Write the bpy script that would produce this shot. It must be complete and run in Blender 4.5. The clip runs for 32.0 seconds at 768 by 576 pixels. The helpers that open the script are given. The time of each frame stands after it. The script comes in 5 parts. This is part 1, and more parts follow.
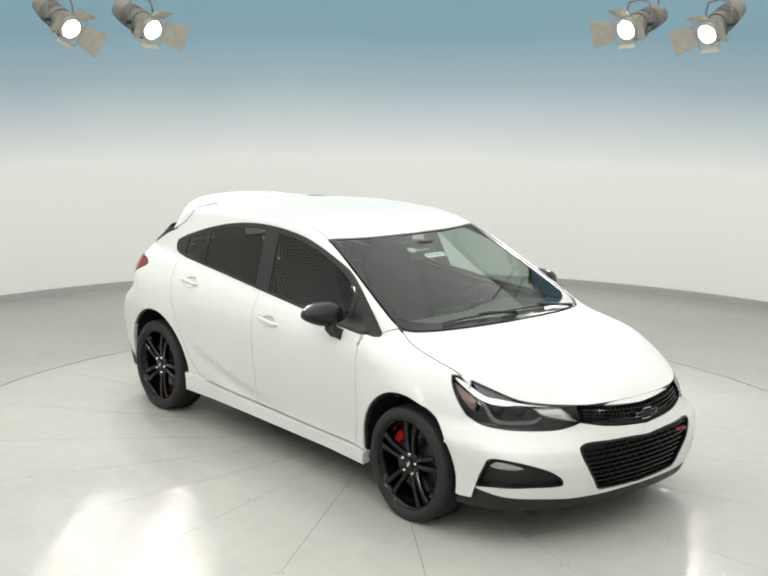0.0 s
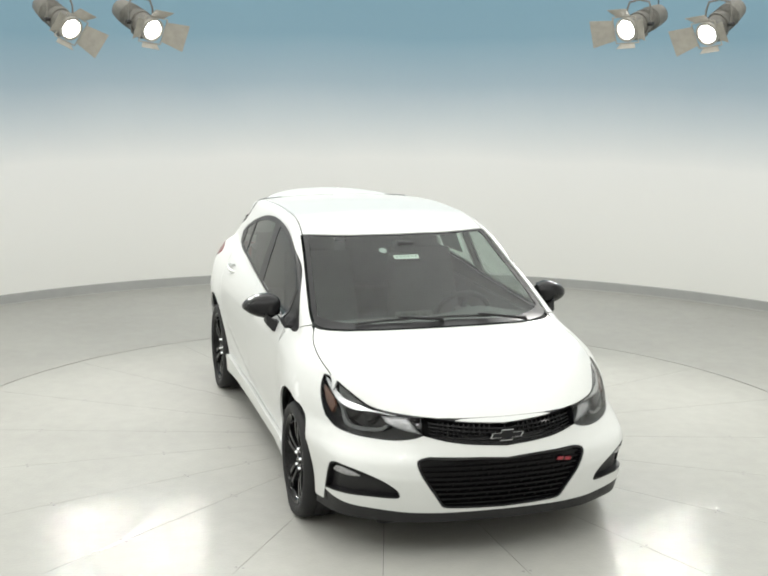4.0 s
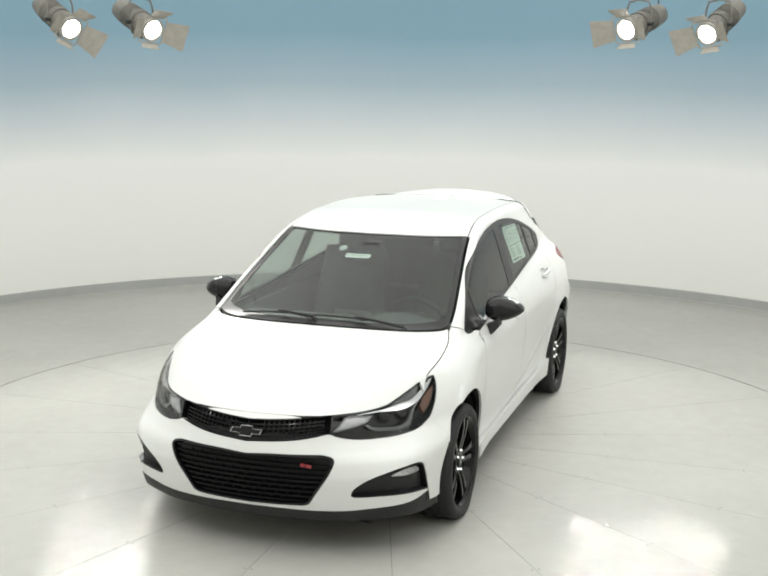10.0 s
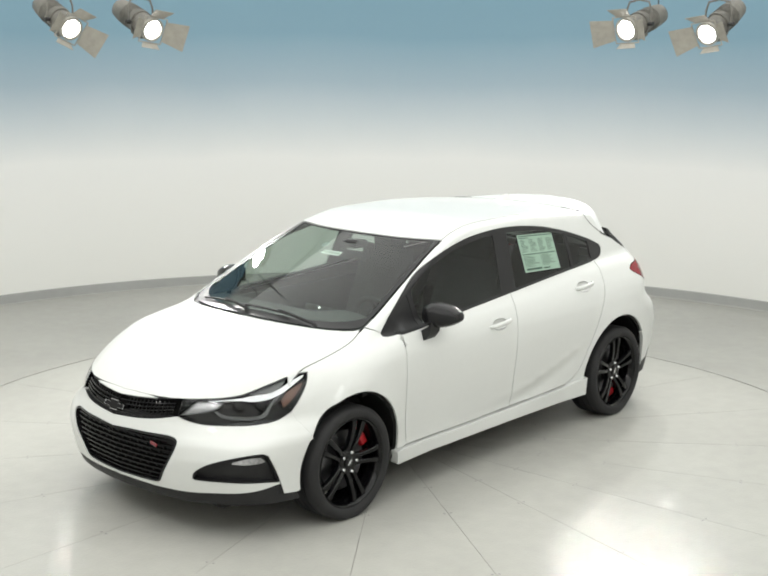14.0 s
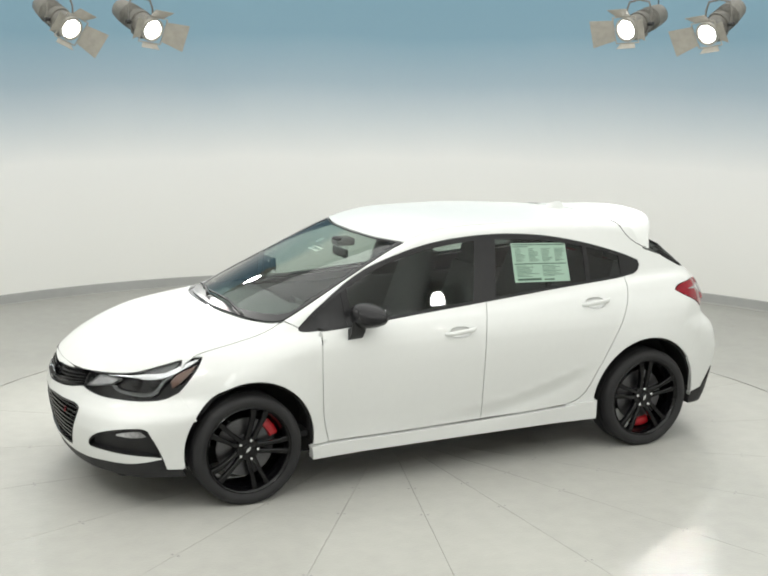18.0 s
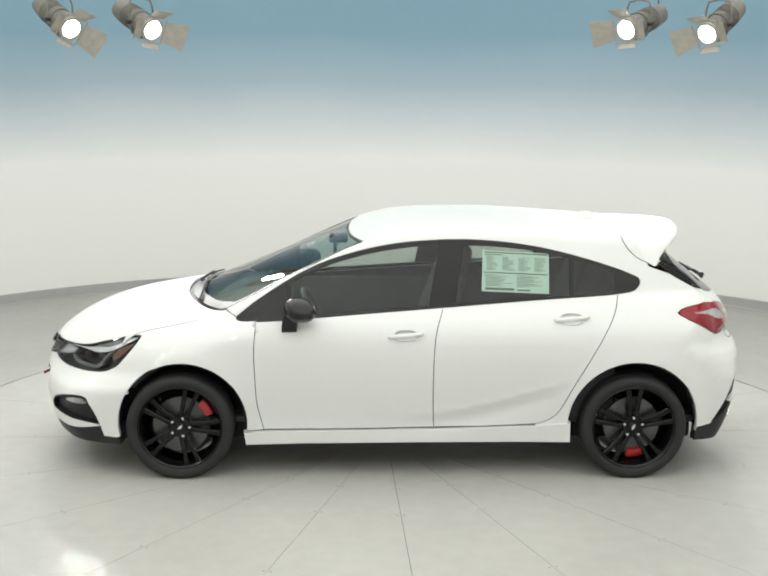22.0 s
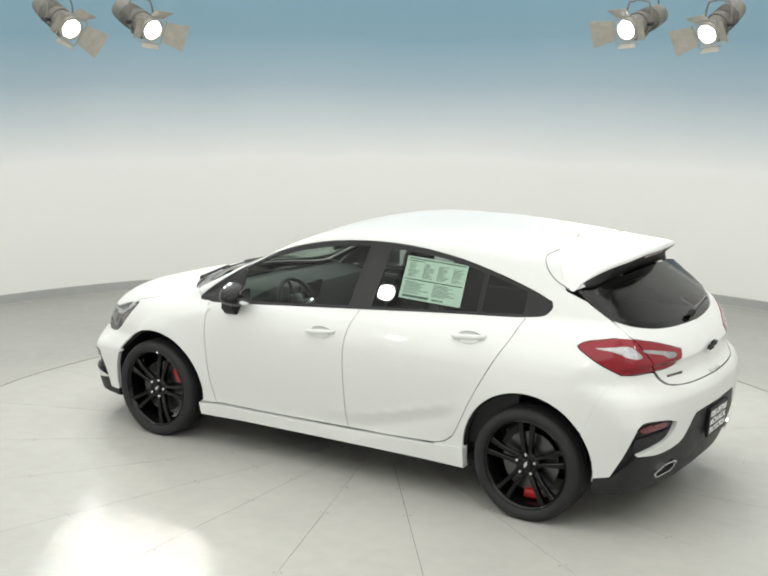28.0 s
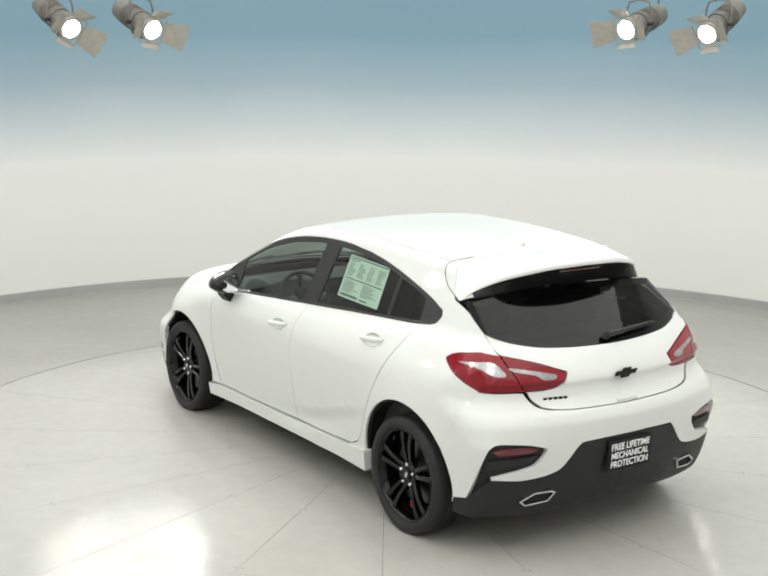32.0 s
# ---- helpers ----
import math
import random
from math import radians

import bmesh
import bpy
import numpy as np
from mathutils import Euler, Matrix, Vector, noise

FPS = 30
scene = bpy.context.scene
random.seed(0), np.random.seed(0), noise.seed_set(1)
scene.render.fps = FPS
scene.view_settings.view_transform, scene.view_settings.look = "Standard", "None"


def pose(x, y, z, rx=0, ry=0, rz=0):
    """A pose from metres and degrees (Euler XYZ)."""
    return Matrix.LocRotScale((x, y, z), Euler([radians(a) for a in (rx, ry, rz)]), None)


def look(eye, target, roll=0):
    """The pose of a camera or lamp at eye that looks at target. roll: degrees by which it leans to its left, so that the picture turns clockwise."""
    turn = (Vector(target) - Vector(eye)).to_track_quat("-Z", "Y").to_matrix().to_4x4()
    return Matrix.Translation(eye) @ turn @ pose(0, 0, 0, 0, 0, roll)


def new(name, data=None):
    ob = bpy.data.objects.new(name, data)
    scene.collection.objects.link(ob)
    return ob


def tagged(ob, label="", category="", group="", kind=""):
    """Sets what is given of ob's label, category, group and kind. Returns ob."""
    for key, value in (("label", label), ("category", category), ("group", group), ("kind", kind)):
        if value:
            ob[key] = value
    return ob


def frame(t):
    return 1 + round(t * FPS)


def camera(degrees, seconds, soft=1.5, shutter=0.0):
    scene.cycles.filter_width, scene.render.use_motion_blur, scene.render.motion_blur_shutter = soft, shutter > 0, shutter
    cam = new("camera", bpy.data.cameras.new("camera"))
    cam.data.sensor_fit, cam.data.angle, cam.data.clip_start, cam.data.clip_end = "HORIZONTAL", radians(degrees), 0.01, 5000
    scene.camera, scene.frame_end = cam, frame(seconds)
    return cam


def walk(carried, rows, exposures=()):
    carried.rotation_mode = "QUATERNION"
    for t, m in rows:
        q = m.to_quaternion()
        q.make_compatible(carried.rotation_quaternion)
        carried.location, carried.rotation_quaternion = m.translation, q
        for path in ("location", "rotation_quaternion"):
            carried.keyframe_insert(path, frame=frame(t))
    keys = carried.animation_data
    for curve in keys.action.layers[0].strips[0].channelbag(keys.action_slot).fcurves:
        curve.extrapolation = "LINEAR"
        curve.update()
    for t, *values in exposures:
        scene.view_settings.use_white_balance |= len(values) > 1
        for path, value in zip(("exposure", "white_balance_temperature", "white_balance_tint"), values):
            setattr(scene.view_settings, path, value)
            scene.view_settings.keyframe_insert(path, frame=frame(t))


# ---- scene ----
from mathutils.geometry import delaunay_2d_cdt

# ---- camera: it stands still beside the turntable ----
EYE = (0.0, -7.955, 2.541)
YAW, PITCH, ROLL = math.radians(-0.1333), math.radians(-11.0347), 0.5146
AHEAD = (math.sin(YAW) * math.cos(PITCH), math.cos(YAW) * math.cos(PITCH), math.sin(PITCH))
STAND = look(EYE, [e + a for e, a in zip(EYE, AHEAD)], ROLL)
cam = camera(34.3212, 32.0, soft=2.0)
walk(cam, [(0.0, STAND), (32.0, STAND)], exposures=[(0.0, 0.0), (32.0, 0.0)])


def heading(t):
    """The turntable's angle in degrees: a steady turn of about 5.8 degrees a second."""
    s = (t - 16) / 16
    return -50.3447 - 5.79263 * t + 0.2598 * (s * s - 1) + 0.0112 * (s ** 3 - s)


# ---- light: a luminous diffuser ceiling and four spotlights ----
world = bpy.data.worlds.new("studio")
scene.world = world
world.use_nodes = True
world.node_tree.nodes["Background"].inputs[0].default_value = (0.9, 0.95, 1.0, 1)
world.node_tree.nodes["Background"].inputs[1].default_value = 0.05
SPOT_POWER = 150.0
NEAR_SPOT_POWER = 36.0
CEILING_LIGHT = 612.0
data = bpy.data.lights.new("ceiling_light", "AREA")
data.shape, data.size, data.size_y, data.energy, data.color = "RECTANGLE", 9.2, 13.4, CEILING_LIGHT, (0.998, 1.0, 0.968)
lamp = new("ceiling_light", data)
lamp.matrix_world = pose(0, -2.0, 4.79)


# ---- materials ----
def shader(name, color, rough=0.5, metal=0.0, coat=0.0, grain=0.0, scale=40.0, bump=0.0, ior=1.5, spec=0.5):
    """A principled material; grain varies colour and gloss at two scales, bump gives fine relief."""
    m = bpy.data.materials.new(name)
    m.use_nodes = True
    nt = m.node_tree
    b = nt.nodes["Principled BSDF"]
    b.inputs["Base Color"].default_value = (*color, 1)
    b.inputs["Roughness"].default_value = rough
    b.inputs["Metallic"].default_value = metal
    b.inputs["Coat Weight"].default_value = coat
    b.inputs["Coat Roughness"].default_value = 0.03
    b.inputs["IOR"].default_value = ior
    b.inputs["Specular IOR Level"].default_value = spec
    if grain or bump:
        at = nt.nodes.new("ShaderNodeTexCoord")
        fine, broad = nt.nodes.new("ShaderNodeTexNoise"), nt.nodes.new("ShaderNodeTexNoise")
        fine.inputs["Scale"].default_value, broad.inputs["Scale"].default_value = scale, scale / 14
        fine.inputs["Detail"].default_value = 5
        for n in (fine, broad):
            nt.links.new(at.outputs["Object"], n.inputs["Vector"])
        both = nt.nodes.new("ShaderNodeMath")
        both.operation = "ADD"
        nt.links.new(fine.outputs["Fac"], both.inputs[0])
        nt.links.new(broad.outputs["Fac"], both.inputs[1])
        if grain:
            ramp = nt.nodes.new("ShaderNodeMapRange")
            ramp.inputs["From Min"].default_value, ramp.inputs["From Max"].default_value = 0.7, 1.3
            ramp.inputs["To Min"].default_value, ramp.inputs["To Max"].default_value = 1 - grain, 1 + grain
            nt.links.new(both.outputs[0], ramp.inputs["Value"])
            mix = nt.nodes.new("ShaderNodeVectorMath")
            mix.operation = "SCALE"
            mix.inputs[0].default_value = color
            nt.links.new(ramp.outputs[0], mix.inputs["Scale"])
            nt.links.new(mix.outputs[0], b.inputs["Base Color"])
            gloss = nt.nodes.new("ShaderNodeMath")
            gloss.operation = "MULTIPLY"
            gloss.inputs[1].default_value = rough
            nt.links.new(ramp.outputs[0], gloss.inputs[0])
            nt.links.new(gloss.outputs[0], b.inputs["Roughness"])
        if bump:
            bp = nt.nodes.new("ShaderNodeBump")
            bp.inputs["Strength"].default_value, bp.inputs["Distance"].default_value = bump, 0.002
            nt.links.new(fine.outputs["Fac"], bp.inputs["Height"])
            nt.links.new(bp.outputs[0], b.inputs["Normal"])
    return m


def glazing(name, tint, ior=1.5):
    """Thin sheet glass: clear through the tint, with a mirror gloss that grows at grazing angles."""
    m = bpy.data.materials.new(name)
    m.use_nodes = True
    nt = m.node_tree
    nt.nodes.remove(nt.nodes["Principled BSDF"])
    clear, gloss = nt.nodes.new("ShaderNodeBsdfTransparent"), nt.nodes.new("ShaderNodeBsdfGlossy")
    clear.inputs[0].default_value = (*tint, 1)
    gloss.inputs["Roughness"].default_value = 0.01
    edge, mix = nt.nodes.new("ShaderNodeLayerWeight"), nt.nodes.new("ShaderNodeMixShader")
    edge.inputs["Blend"].default_value = 0.5
    steep, sheen = nt.nodes.new("ShaderNodeMath"), nt.nodes.new("ShaderNodeMath")
    steep.operation, sheen.operation = "POWER", "MULTIPLY_ADD"
    base = ((ior - 1) / (ior + 1)) ** 2
    steep.inputs[1].default_value, sheen.inputs[1].default_value, sheen.inputs[2].default_value = 5.0, 1 - base, base
    nt.links.new(edge.outputs["Facing"], steep.inputs[0])
    nt.links.new(steep.outputs[0], sheen.inputs[0])
    nt.links.new(sheen.outputs[0], mix.inputs[0])
    nt.links.new(clear.outputs[0], mix.inputs[1])
    nt.links.new(gloss.outputs[0], mix.inputs[2])
    nt.links.new(mix.outputs[0], nt.nodes["Material Output"].inputs[0])
    return m


def glow(name, color, strength):
    m = bpy.data.materials.new(name)
    m.use_nodes = True
    b = m.node_tree.nodes["Principled BSDF"]
    b.inputs["Base Color"].default_value = (0.9, 0.9, 0.9, 1)
    b.inputs["Emission Color"].default_value = (*color, 1)
    b.inputs["Emission Strength"].default_value = strength
    return m


WHITE = shader("white_paint", (0.655, 0.668, 0.656), 0.34, coat=0.45, grain=0.012, scale=25, spec=0.35)
BLACK_GLOSS = shader("black_gloss", (0.006, 0.006, 0.007), 0.10, coat=0.0, spec=0.4)
BLACK_SATIN = shader("black_satin", (0.012, 0.012, 0.013), 0.35, grain=0.15, scale=60, spec=0.3)
BLACK_PLASTIC = shader("black_plastic", (0.018, 0.018, 0.019), 0.5, grain=0.2, scale=300, bump=0.2, spec=0.3)
# near-black for shade put behind gaps and in hollows; also liners and underbody
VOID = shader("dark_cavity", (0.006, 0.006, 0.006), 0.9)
RUBBER = shader("tyre_rubber", (0.019, 0.019, 0.020), 0.62, grain=0.18, scale=120, bump=0.15, spec=0.3)
SEAL = shader("rubber_seal", (0.015, 0.015, 0.015), 0.6)
RIM = shader("black_alloy", (0.003, 0.003, 0.0035), 0.13, spec=0.28)
CHROME = shader("chrome", (0.75, 0.76, 0.77), 0.08, metal=1.0)
REFLECTOR = shader("lamp_reflector", (0.62, 0.63, 0.65), 0.18, metal=1.0, grain=0.1, scale=200)
STEEL = shader("brake_steel", (0.11, 0.11, 0.115), 0.34, metal=1.0, grain=0.15, scale=90)
RED_PAINT = shader("caliper_red", (0.38, 0.008, 0.014), 0.35, coat=0.4)
RED_LENS = shader("red_lens", (0.20, 0.002, 0.010), 0.12, coat=0.4, grain=0.22, scale=30, bump=0.06, spec=0.25)
DARK_RED = shader("dark_red_lens", (0.11, 0.006, 0.014), 0.15, coat=0.8, grain=0.25, scale=90)
CLEAR_LENS = shader("clear_reflector", (0.36, 0.36, 0.37), 0.16, metal=0.5, coat=0.5, grain=0.4, scale=90, bump=0.5)
GRILLE = shader("grille_black", (0.0035, 0.0035, 0.004), 0.16, spec=0.16)
EYEBROW = shader("lamp_silver", (0.58, 0.59, 0.60), 0.24, metal=0.9, grain=0.12, scale=120)
LAMP_SMOKE = shader("lamp_smoke", (0.085, 0.09, 0.09), 0.25, coat=0.3, grain=0.3, scale=90)
AMBER = shader("amber_reflector", (0.085, 0.036, 0.02), 0.25, coat=0.3)
SHIELD_GLASS = glazing("windscreen_glass", (0.68, 0.77, 0.72), 1.6)
SIDE_GLASS = glazing("side_glass", (0.62, 0.69, 0.65), 1.5)
DARK_GLASS = glazing("privacy_glass", (0.20, 0.215, 0.21), 1.5)
BLACK_GLASS = glazing("black_glass", (0.06, 0.06, 0.06), 1.45)
LAMP_GLASS = glazing("lamp_glass", (0.95, 0.955, 0.96), 1.3)
CLOTH = shader("seat_cloth", (0.035, 0.035, 0.037), 0.9, grain=0.3, scale=200, bump=0.3)
TRIM = shader("cabin_trim", (0.045, 0.046, 0.047), 0.7, grain=0.2, scale=150, bump=0.2)
LINER = shader("roof_lining", (0.35, 0.35, 0.34), 0.9, grain=0.08, scale=120)
PAPER = shader("sticker_paper", (0.83, 0.96, 0.87), 0.6, grain=0.03, scale=30)
PAPER_WHITE = shader("label_paper", (0.85, 0.87, 0.84), 0.6)
INK = shader("ink", (0.13, 0.20, 0.16), 0.6)
MIRROR_BLACK = shader("mirror_shell_black", (0.010, 0.010, 0.011), 0.22, spec=0.30)
EMBLEM_EDGE = shader("emblem_edge", (0.55, 0.56, 0.57), 0.15, metal=1.0)
PLATE_BLACK = shader("plate_black", (0.010, 0.010, 0.011), 0.5, spec=0.2)
WHITE_INK = shader("white_letters", (0.85, 0.85, 0.85), 0.5)
RS_RED = shader("badge_red", (0.24, 0.02, 0.03), 0.25, coat=0.5)


# ---- mesh helpers ----
def part(name, shape, material, parent=None, label="", smooth=True, nrm=None):
    """Links (verts, faces) as one mesh object under a thing or a part."""
    me = bpy.data.meshes.new(name)
    me.from_pydata([tuple(map(float, v)) for v in shape[0]], [], [tuple(map(int, f)) for f in shape[1]])
    me.materials.append(material)
    me.polygons.foreach_set("use_smooth", [smooth] * len(me.polygons))
    if smooth and nrm is None:
        me.set_sharp_from_angle(angle=radians(42))
    if nrm is not None:
        me.normals_split_custom_set_from_vertices([tuple(map(float, n)) for n in nrm])
    me.update()
    ob = new(name, me)
    ob.parent = parent
    if label:
        ob["label"] = label
    return ob


def joined(*shapes):
    vs, fs = [], []
    for v, f in shapes:
        n = len(vs)
        vs += [tuple(p) for p in v]
        fs += [tuple(i + n for i in q) for q in f]
    return vs, fs


def moved(shape, m):
    return [tuple(m @ Vector(v)) for v in shape[0]], shape[1]


def box(x0, x1, y0, y1, z0, z1, r=0.01, seg=2):
    """A block with rounded edges."""
    bm = bmesh.new()
    bmesh.ops.create_cube(bm, size=1)
    for v in bm.verts:
        v.co = Vector(((x0 + x1) / 2 + v.co.x * (x1 - x0), (y0 + y1) / 2 + v.co.y * (y1 - y0), (z0 + z1) / 2 + v.co.z * (z1 - z0)))
    if r:
        bmesh.ops.bevel(bm, geom=bm.edges[:], offset=r, segments=seg, affect="EDGES", profile=0.5)
    bm.verts.index_update()
    out = ([tuple(v.co) for v in bm.verts], [tuple(v.index for v in f.verts) for f in bm.faces])
    bm.free()
    return out


def lathe(profile, n=48, axis="y", closed=False):
    """Turns a list of (along, radius) about an axis."""
    vs, fs, k = [], [], len(profile)
    for i in range(n):
        a = 2 * math.pi * i / n
        c, s = math.cos(a), math.sin(a)
        for h, r in profile:
            vs.append((r * c, h, r * s) if axis == "y" else (r * c, r * s, h) if axis == "z" else (h, r * c, r * s))
    for i in range(n):
        j = (i + 1) % n
        for q in range(k if closed else k - 1):
            a, b = q, (q + 1) % k
            f = (i * k + a, i * k + b, j * k + b, j * k + a)
            fs.append(f if axis == "y" else f[::-1])
    return vs, fs


def tube(points, radius, n=8, caps=True):
    """A round bar along a line of points; radius may be one number or one for each point."""
    ps = [Vector(p) for p in points]
    rs = radius if isinstance(radius, (list, tuple)) else [radius] * len(ps)
    vs, fs = [], []
    side = None
    for i, p in enumerate(ps):
        way = (ps[min(i + 1, len(ps) - 1)] - ps[max(i - 1, 0)]).normalized()
        if side is None:
            side = way.orthogonal().normalized()
        side = (side - way * side.dot(way)).normalized()
        up = way.cross(side)
        for k in range(n):
            a = 2 * math.pi * k / n
            vs.append(tuple(p + (side * math.cos(a) + up * math.sin(a)) * rs[i]))
    for i in range(len(ps) - 1):
        for k in range(n):
            l = (k + 1) % n
            fs.append((i * n + k, i * n + l, (i + 1) * n + l, (i + 1) * n + k))
    if caps:
        fs.append(tuple(range(n))[::-1])
        fs.append(tuple(range((len(ps) - 1) * n, len(ps) * n)))
    return vs, fs


def prism(outline, m, depth):
    """A flat outline (x, y) given thickness along z, then placed by m."""
    n = len(outline)
    vs = [(x, y, 0) for x, y in outline] + [(x, y, depth) for x, y in outline]
    fs = [tuple(range(n))[::-1], tuple(range(n, 2 * n))] + [(i, (i + 1) % n, n + (i + 1) % n, n + i) for i in range(n)]
    return moved((vs, fs), m)


def loft(rings, caps=True):
    """Skins closed rings of equal length, each a list of points."""
    n = len(rings[0])
    vs = [tuple(p) for ring in rings for p in ring]
    fs = []
    for i in range(len(rings) - 1):
        for k in range(n):
            l = (k + 1) % n
            fs.append((i * n + k, i * n + l, (i + 1) * n + l, (i + 1) * n + k))
    if caps:
        fs.append(tuple(range(n))[::-1])
        fs.append(tuple(range((len(rings) - 1) * n, len(rings) * n)))
    return vs, fs


def outward(shape):
    """Turns all faces outward."""
    bm = bmesh.new()
    vv = [bm.verts.new(v) for v in shape[0]]
    for f in shape[1]:
        try:
            bm.faces.new([vv[i] for i in f])
        except ValueError:
            pass
    bmesh.ops.recalc_face_normals(bm, faces=bm.faces[:])
    bm.verts.index_update()
    out = ([tuple(v.co) for v in bm.verts], [tuple(v.index for v in f.verts) for f in bm.faces])
    bm.free()
    return out


# ---- the car's outer skin as one smooth field ----
def curve(*pts):
    """A smooth curve through the points (monotone cubic), held flat beyond its ends."""
    px = np.array(pts[0::2], float)
    py = np.array(pts[1::2], float)
    h = np.diff(px)
    d = np.diff(py) / h
    m = np.empty(len(px))
    m[0], m[-1] = d[0], d[-1]
    for i in range(1, len(px) - 1):
        m[i] = 0 if d[i - 1] * d[i] <= 0 else 3 * (h[i - 1] + h[i]) / ((2 * h[i] + h[i - 1]) / d[i - 1] + (h[i] + 2 * h[i - 1]) / d[i])

    def f(x):
        x = np.clip(np.asarray(x, float), px[0], px[-1])
        i = np.clip(np.searchsorted(px, x) - 1, 0, len(px) - 2)
        s = (x - px[i]) / h[i]
        return ((1 + 2 * s) * (1 - s) ** 2 * py[i] + s * (1 - s) ** 2 * h[i] * m[i] + s * s * (3 - 2 * s) * py[i + 1] + s * s * (s - 1) * h[i] * m[i + 1])
    return f


def smax(a, b, k):
    h = np.clip(0.5 + 0.5 * (a - b) / k, 0, 1)
    return b + (a - b) * h + k * h * (1 - h)


PLAN = curve(-2.25, .812, -1.9, .864, -1.6, .886, -1.3, .896, -.8, .888, 0, .882, .7, .882, 1.3, .895, 1.6, .887, 1.9, .850, 2.3, .74)
TUCK = curve(.10, -.10, .20, -.055, .30, -.047, .36, -.042, .50, -.022, .64, -.006, .74, 0, .82, -.004, .88, -.018, .94, -.045, 1.0, -.085, 1.1, -.16)
NOSE = curve(.12, 2.12, .18, 2.19, .24, 2.225, .34, 2.255, .45, 2.275, .53, 2.28, .60, 2.272, .67, 2.263, .72, 2.245, .78, 2.192, .84, 2.122, .92, 2.005)
SWEEP = curve(0, 0, .2, .013, .45, .062, .6, .135, .7, .20, .8, .295, .88, .48, .95, .8)
SWEEP_T = curve(0, 0, .2, .024, .4, .10, .5, .172, .575, .24, .66, .345, .74, .46, .8, .565, .88, .76)
LOW_F = curve(.44, 1, .52, .80, .58, .40, .64, .08, .72, 0)
TAIL = curve(.15, -1.95, .22, -2.015, .30, -2.055, .45, -2.098, .60, -2.117, .70, -2.124, .745, -2.110, .785, -2.072, .825, -2.046, .91, -2.026, .97, -1.998, 1.03, -1.962, 1.10, -1.885)
SWEEP_R = curve(0, 0, .3, .022, .5, .07, .65, .125, .75, .185, .85, .31, .92, .56)
SQUARE_R = curve(0, 0, .3, .018, .5, .052, .65, .090, .75, .128, .85, .205, .92, .38)
LOW_R = curve(.60, 1, .82, 0)
LEDGE = curve(-1.2, .585, -.885, .505, -.68, .445, -.475, .385, -.21, .325, .3, .295, .9, .28)
HOOD = curve(1.0, 1.045, 1.3, 1.015, 1.6, .968, 1.8, .925, 2.0, .868, 2.12, .822, 2.2, .775, 2.3, .68)
DECK = curve(-2.2, 1.06, -1.8, 1.10, -1.3, 1.09, -.6, 1.045, .3, 1.0, .9, 1.0)
ROOF = curve(-1.75, 1.385, -1.4, 1.432, -1.0, 1.466, -.5, 1.490, -.1, 1.485, .2, 1.450, .5, 1.398, .9, 1.30)
CABIN = curve(-2.0, .690, -1.7, .715, -1.4, .738, -1.0, .762, -.4, .780, .2, .785, .7, .775, 1.0, .765, 1.3, .74)


def body_field(x, y, z):
    """Below zero inside the car's outer skin, above zero outside."""
    y = np.abs(y)
    arch = .016 * (np.exp(-((np.hypot(x - 1.35, z - .33) - .37) / .10) ** 2) + np.exp(-((np.hypot(x + 1.35, z - .33) - .37) / .10) ** 2))
    run = np.clip((x + 1.02) / .2, 0, 1) * np.clip((.45 - x) / .7, 0, 1)
    scoop = run * (.010 * np.exp(-((z - LEDGE(x)) / .045) ** 2) - .004 * np.exp(-((z - LEDGE(x) - .075) / .022) ** 2))
    low_side = y - (PLAN(x) + TUCK(z) - scoop + arch * (z < .9))
    low_f = LOW_F(z)
    front = x - (NOSE(z) - SWEEP(y) * low_f - SWEEP_T(y) * (1 - low_f))
    mix = LOW_R(z)
    back = TAIL(z) + SQUARE_R(y) * mix + SWEEP_R(y) * (1 - mix) - x
    top = z - np.where(x > .9, HOOD(x) - .095 * (y / .8) ** 2.6, DECK(x))
    low = smax(smax(low_side, top, .07 + .15 * np.clip((x - .95) / .5, 0, 1)), smax(front, back, .02), .05 + .03 * np.clip((x - 1.4) / .4, 0, 1))
    low = smax(low, front * .8 + top * .6, .11)
    side = y - (CABIN(x) - .37 * (z - 1.0) - .10 * np.maximum(z - 1.15, 0) ** 2)
    bend = np.clip((x - .36) / .77, 0, 1)
    shield = (z - (1.022 + (1.30 - x) * .385 - (.08 + .14 * bend) * y * y)) * .93
    roof = z - (ROOF(x) - .024 * (y / .55) ** 2)
    glass = ((-1.62 - x) * .62 + (z - 1.315) * .78 + .12 * y * y)
    cabin = smax(smax(smax(side, roof, .05), shield, .03), smax(glass, back - .03, .03), .03)
    cabin = np.maximum(cabin, .90 - z)
    return -smax(-low, -cabin, .025)


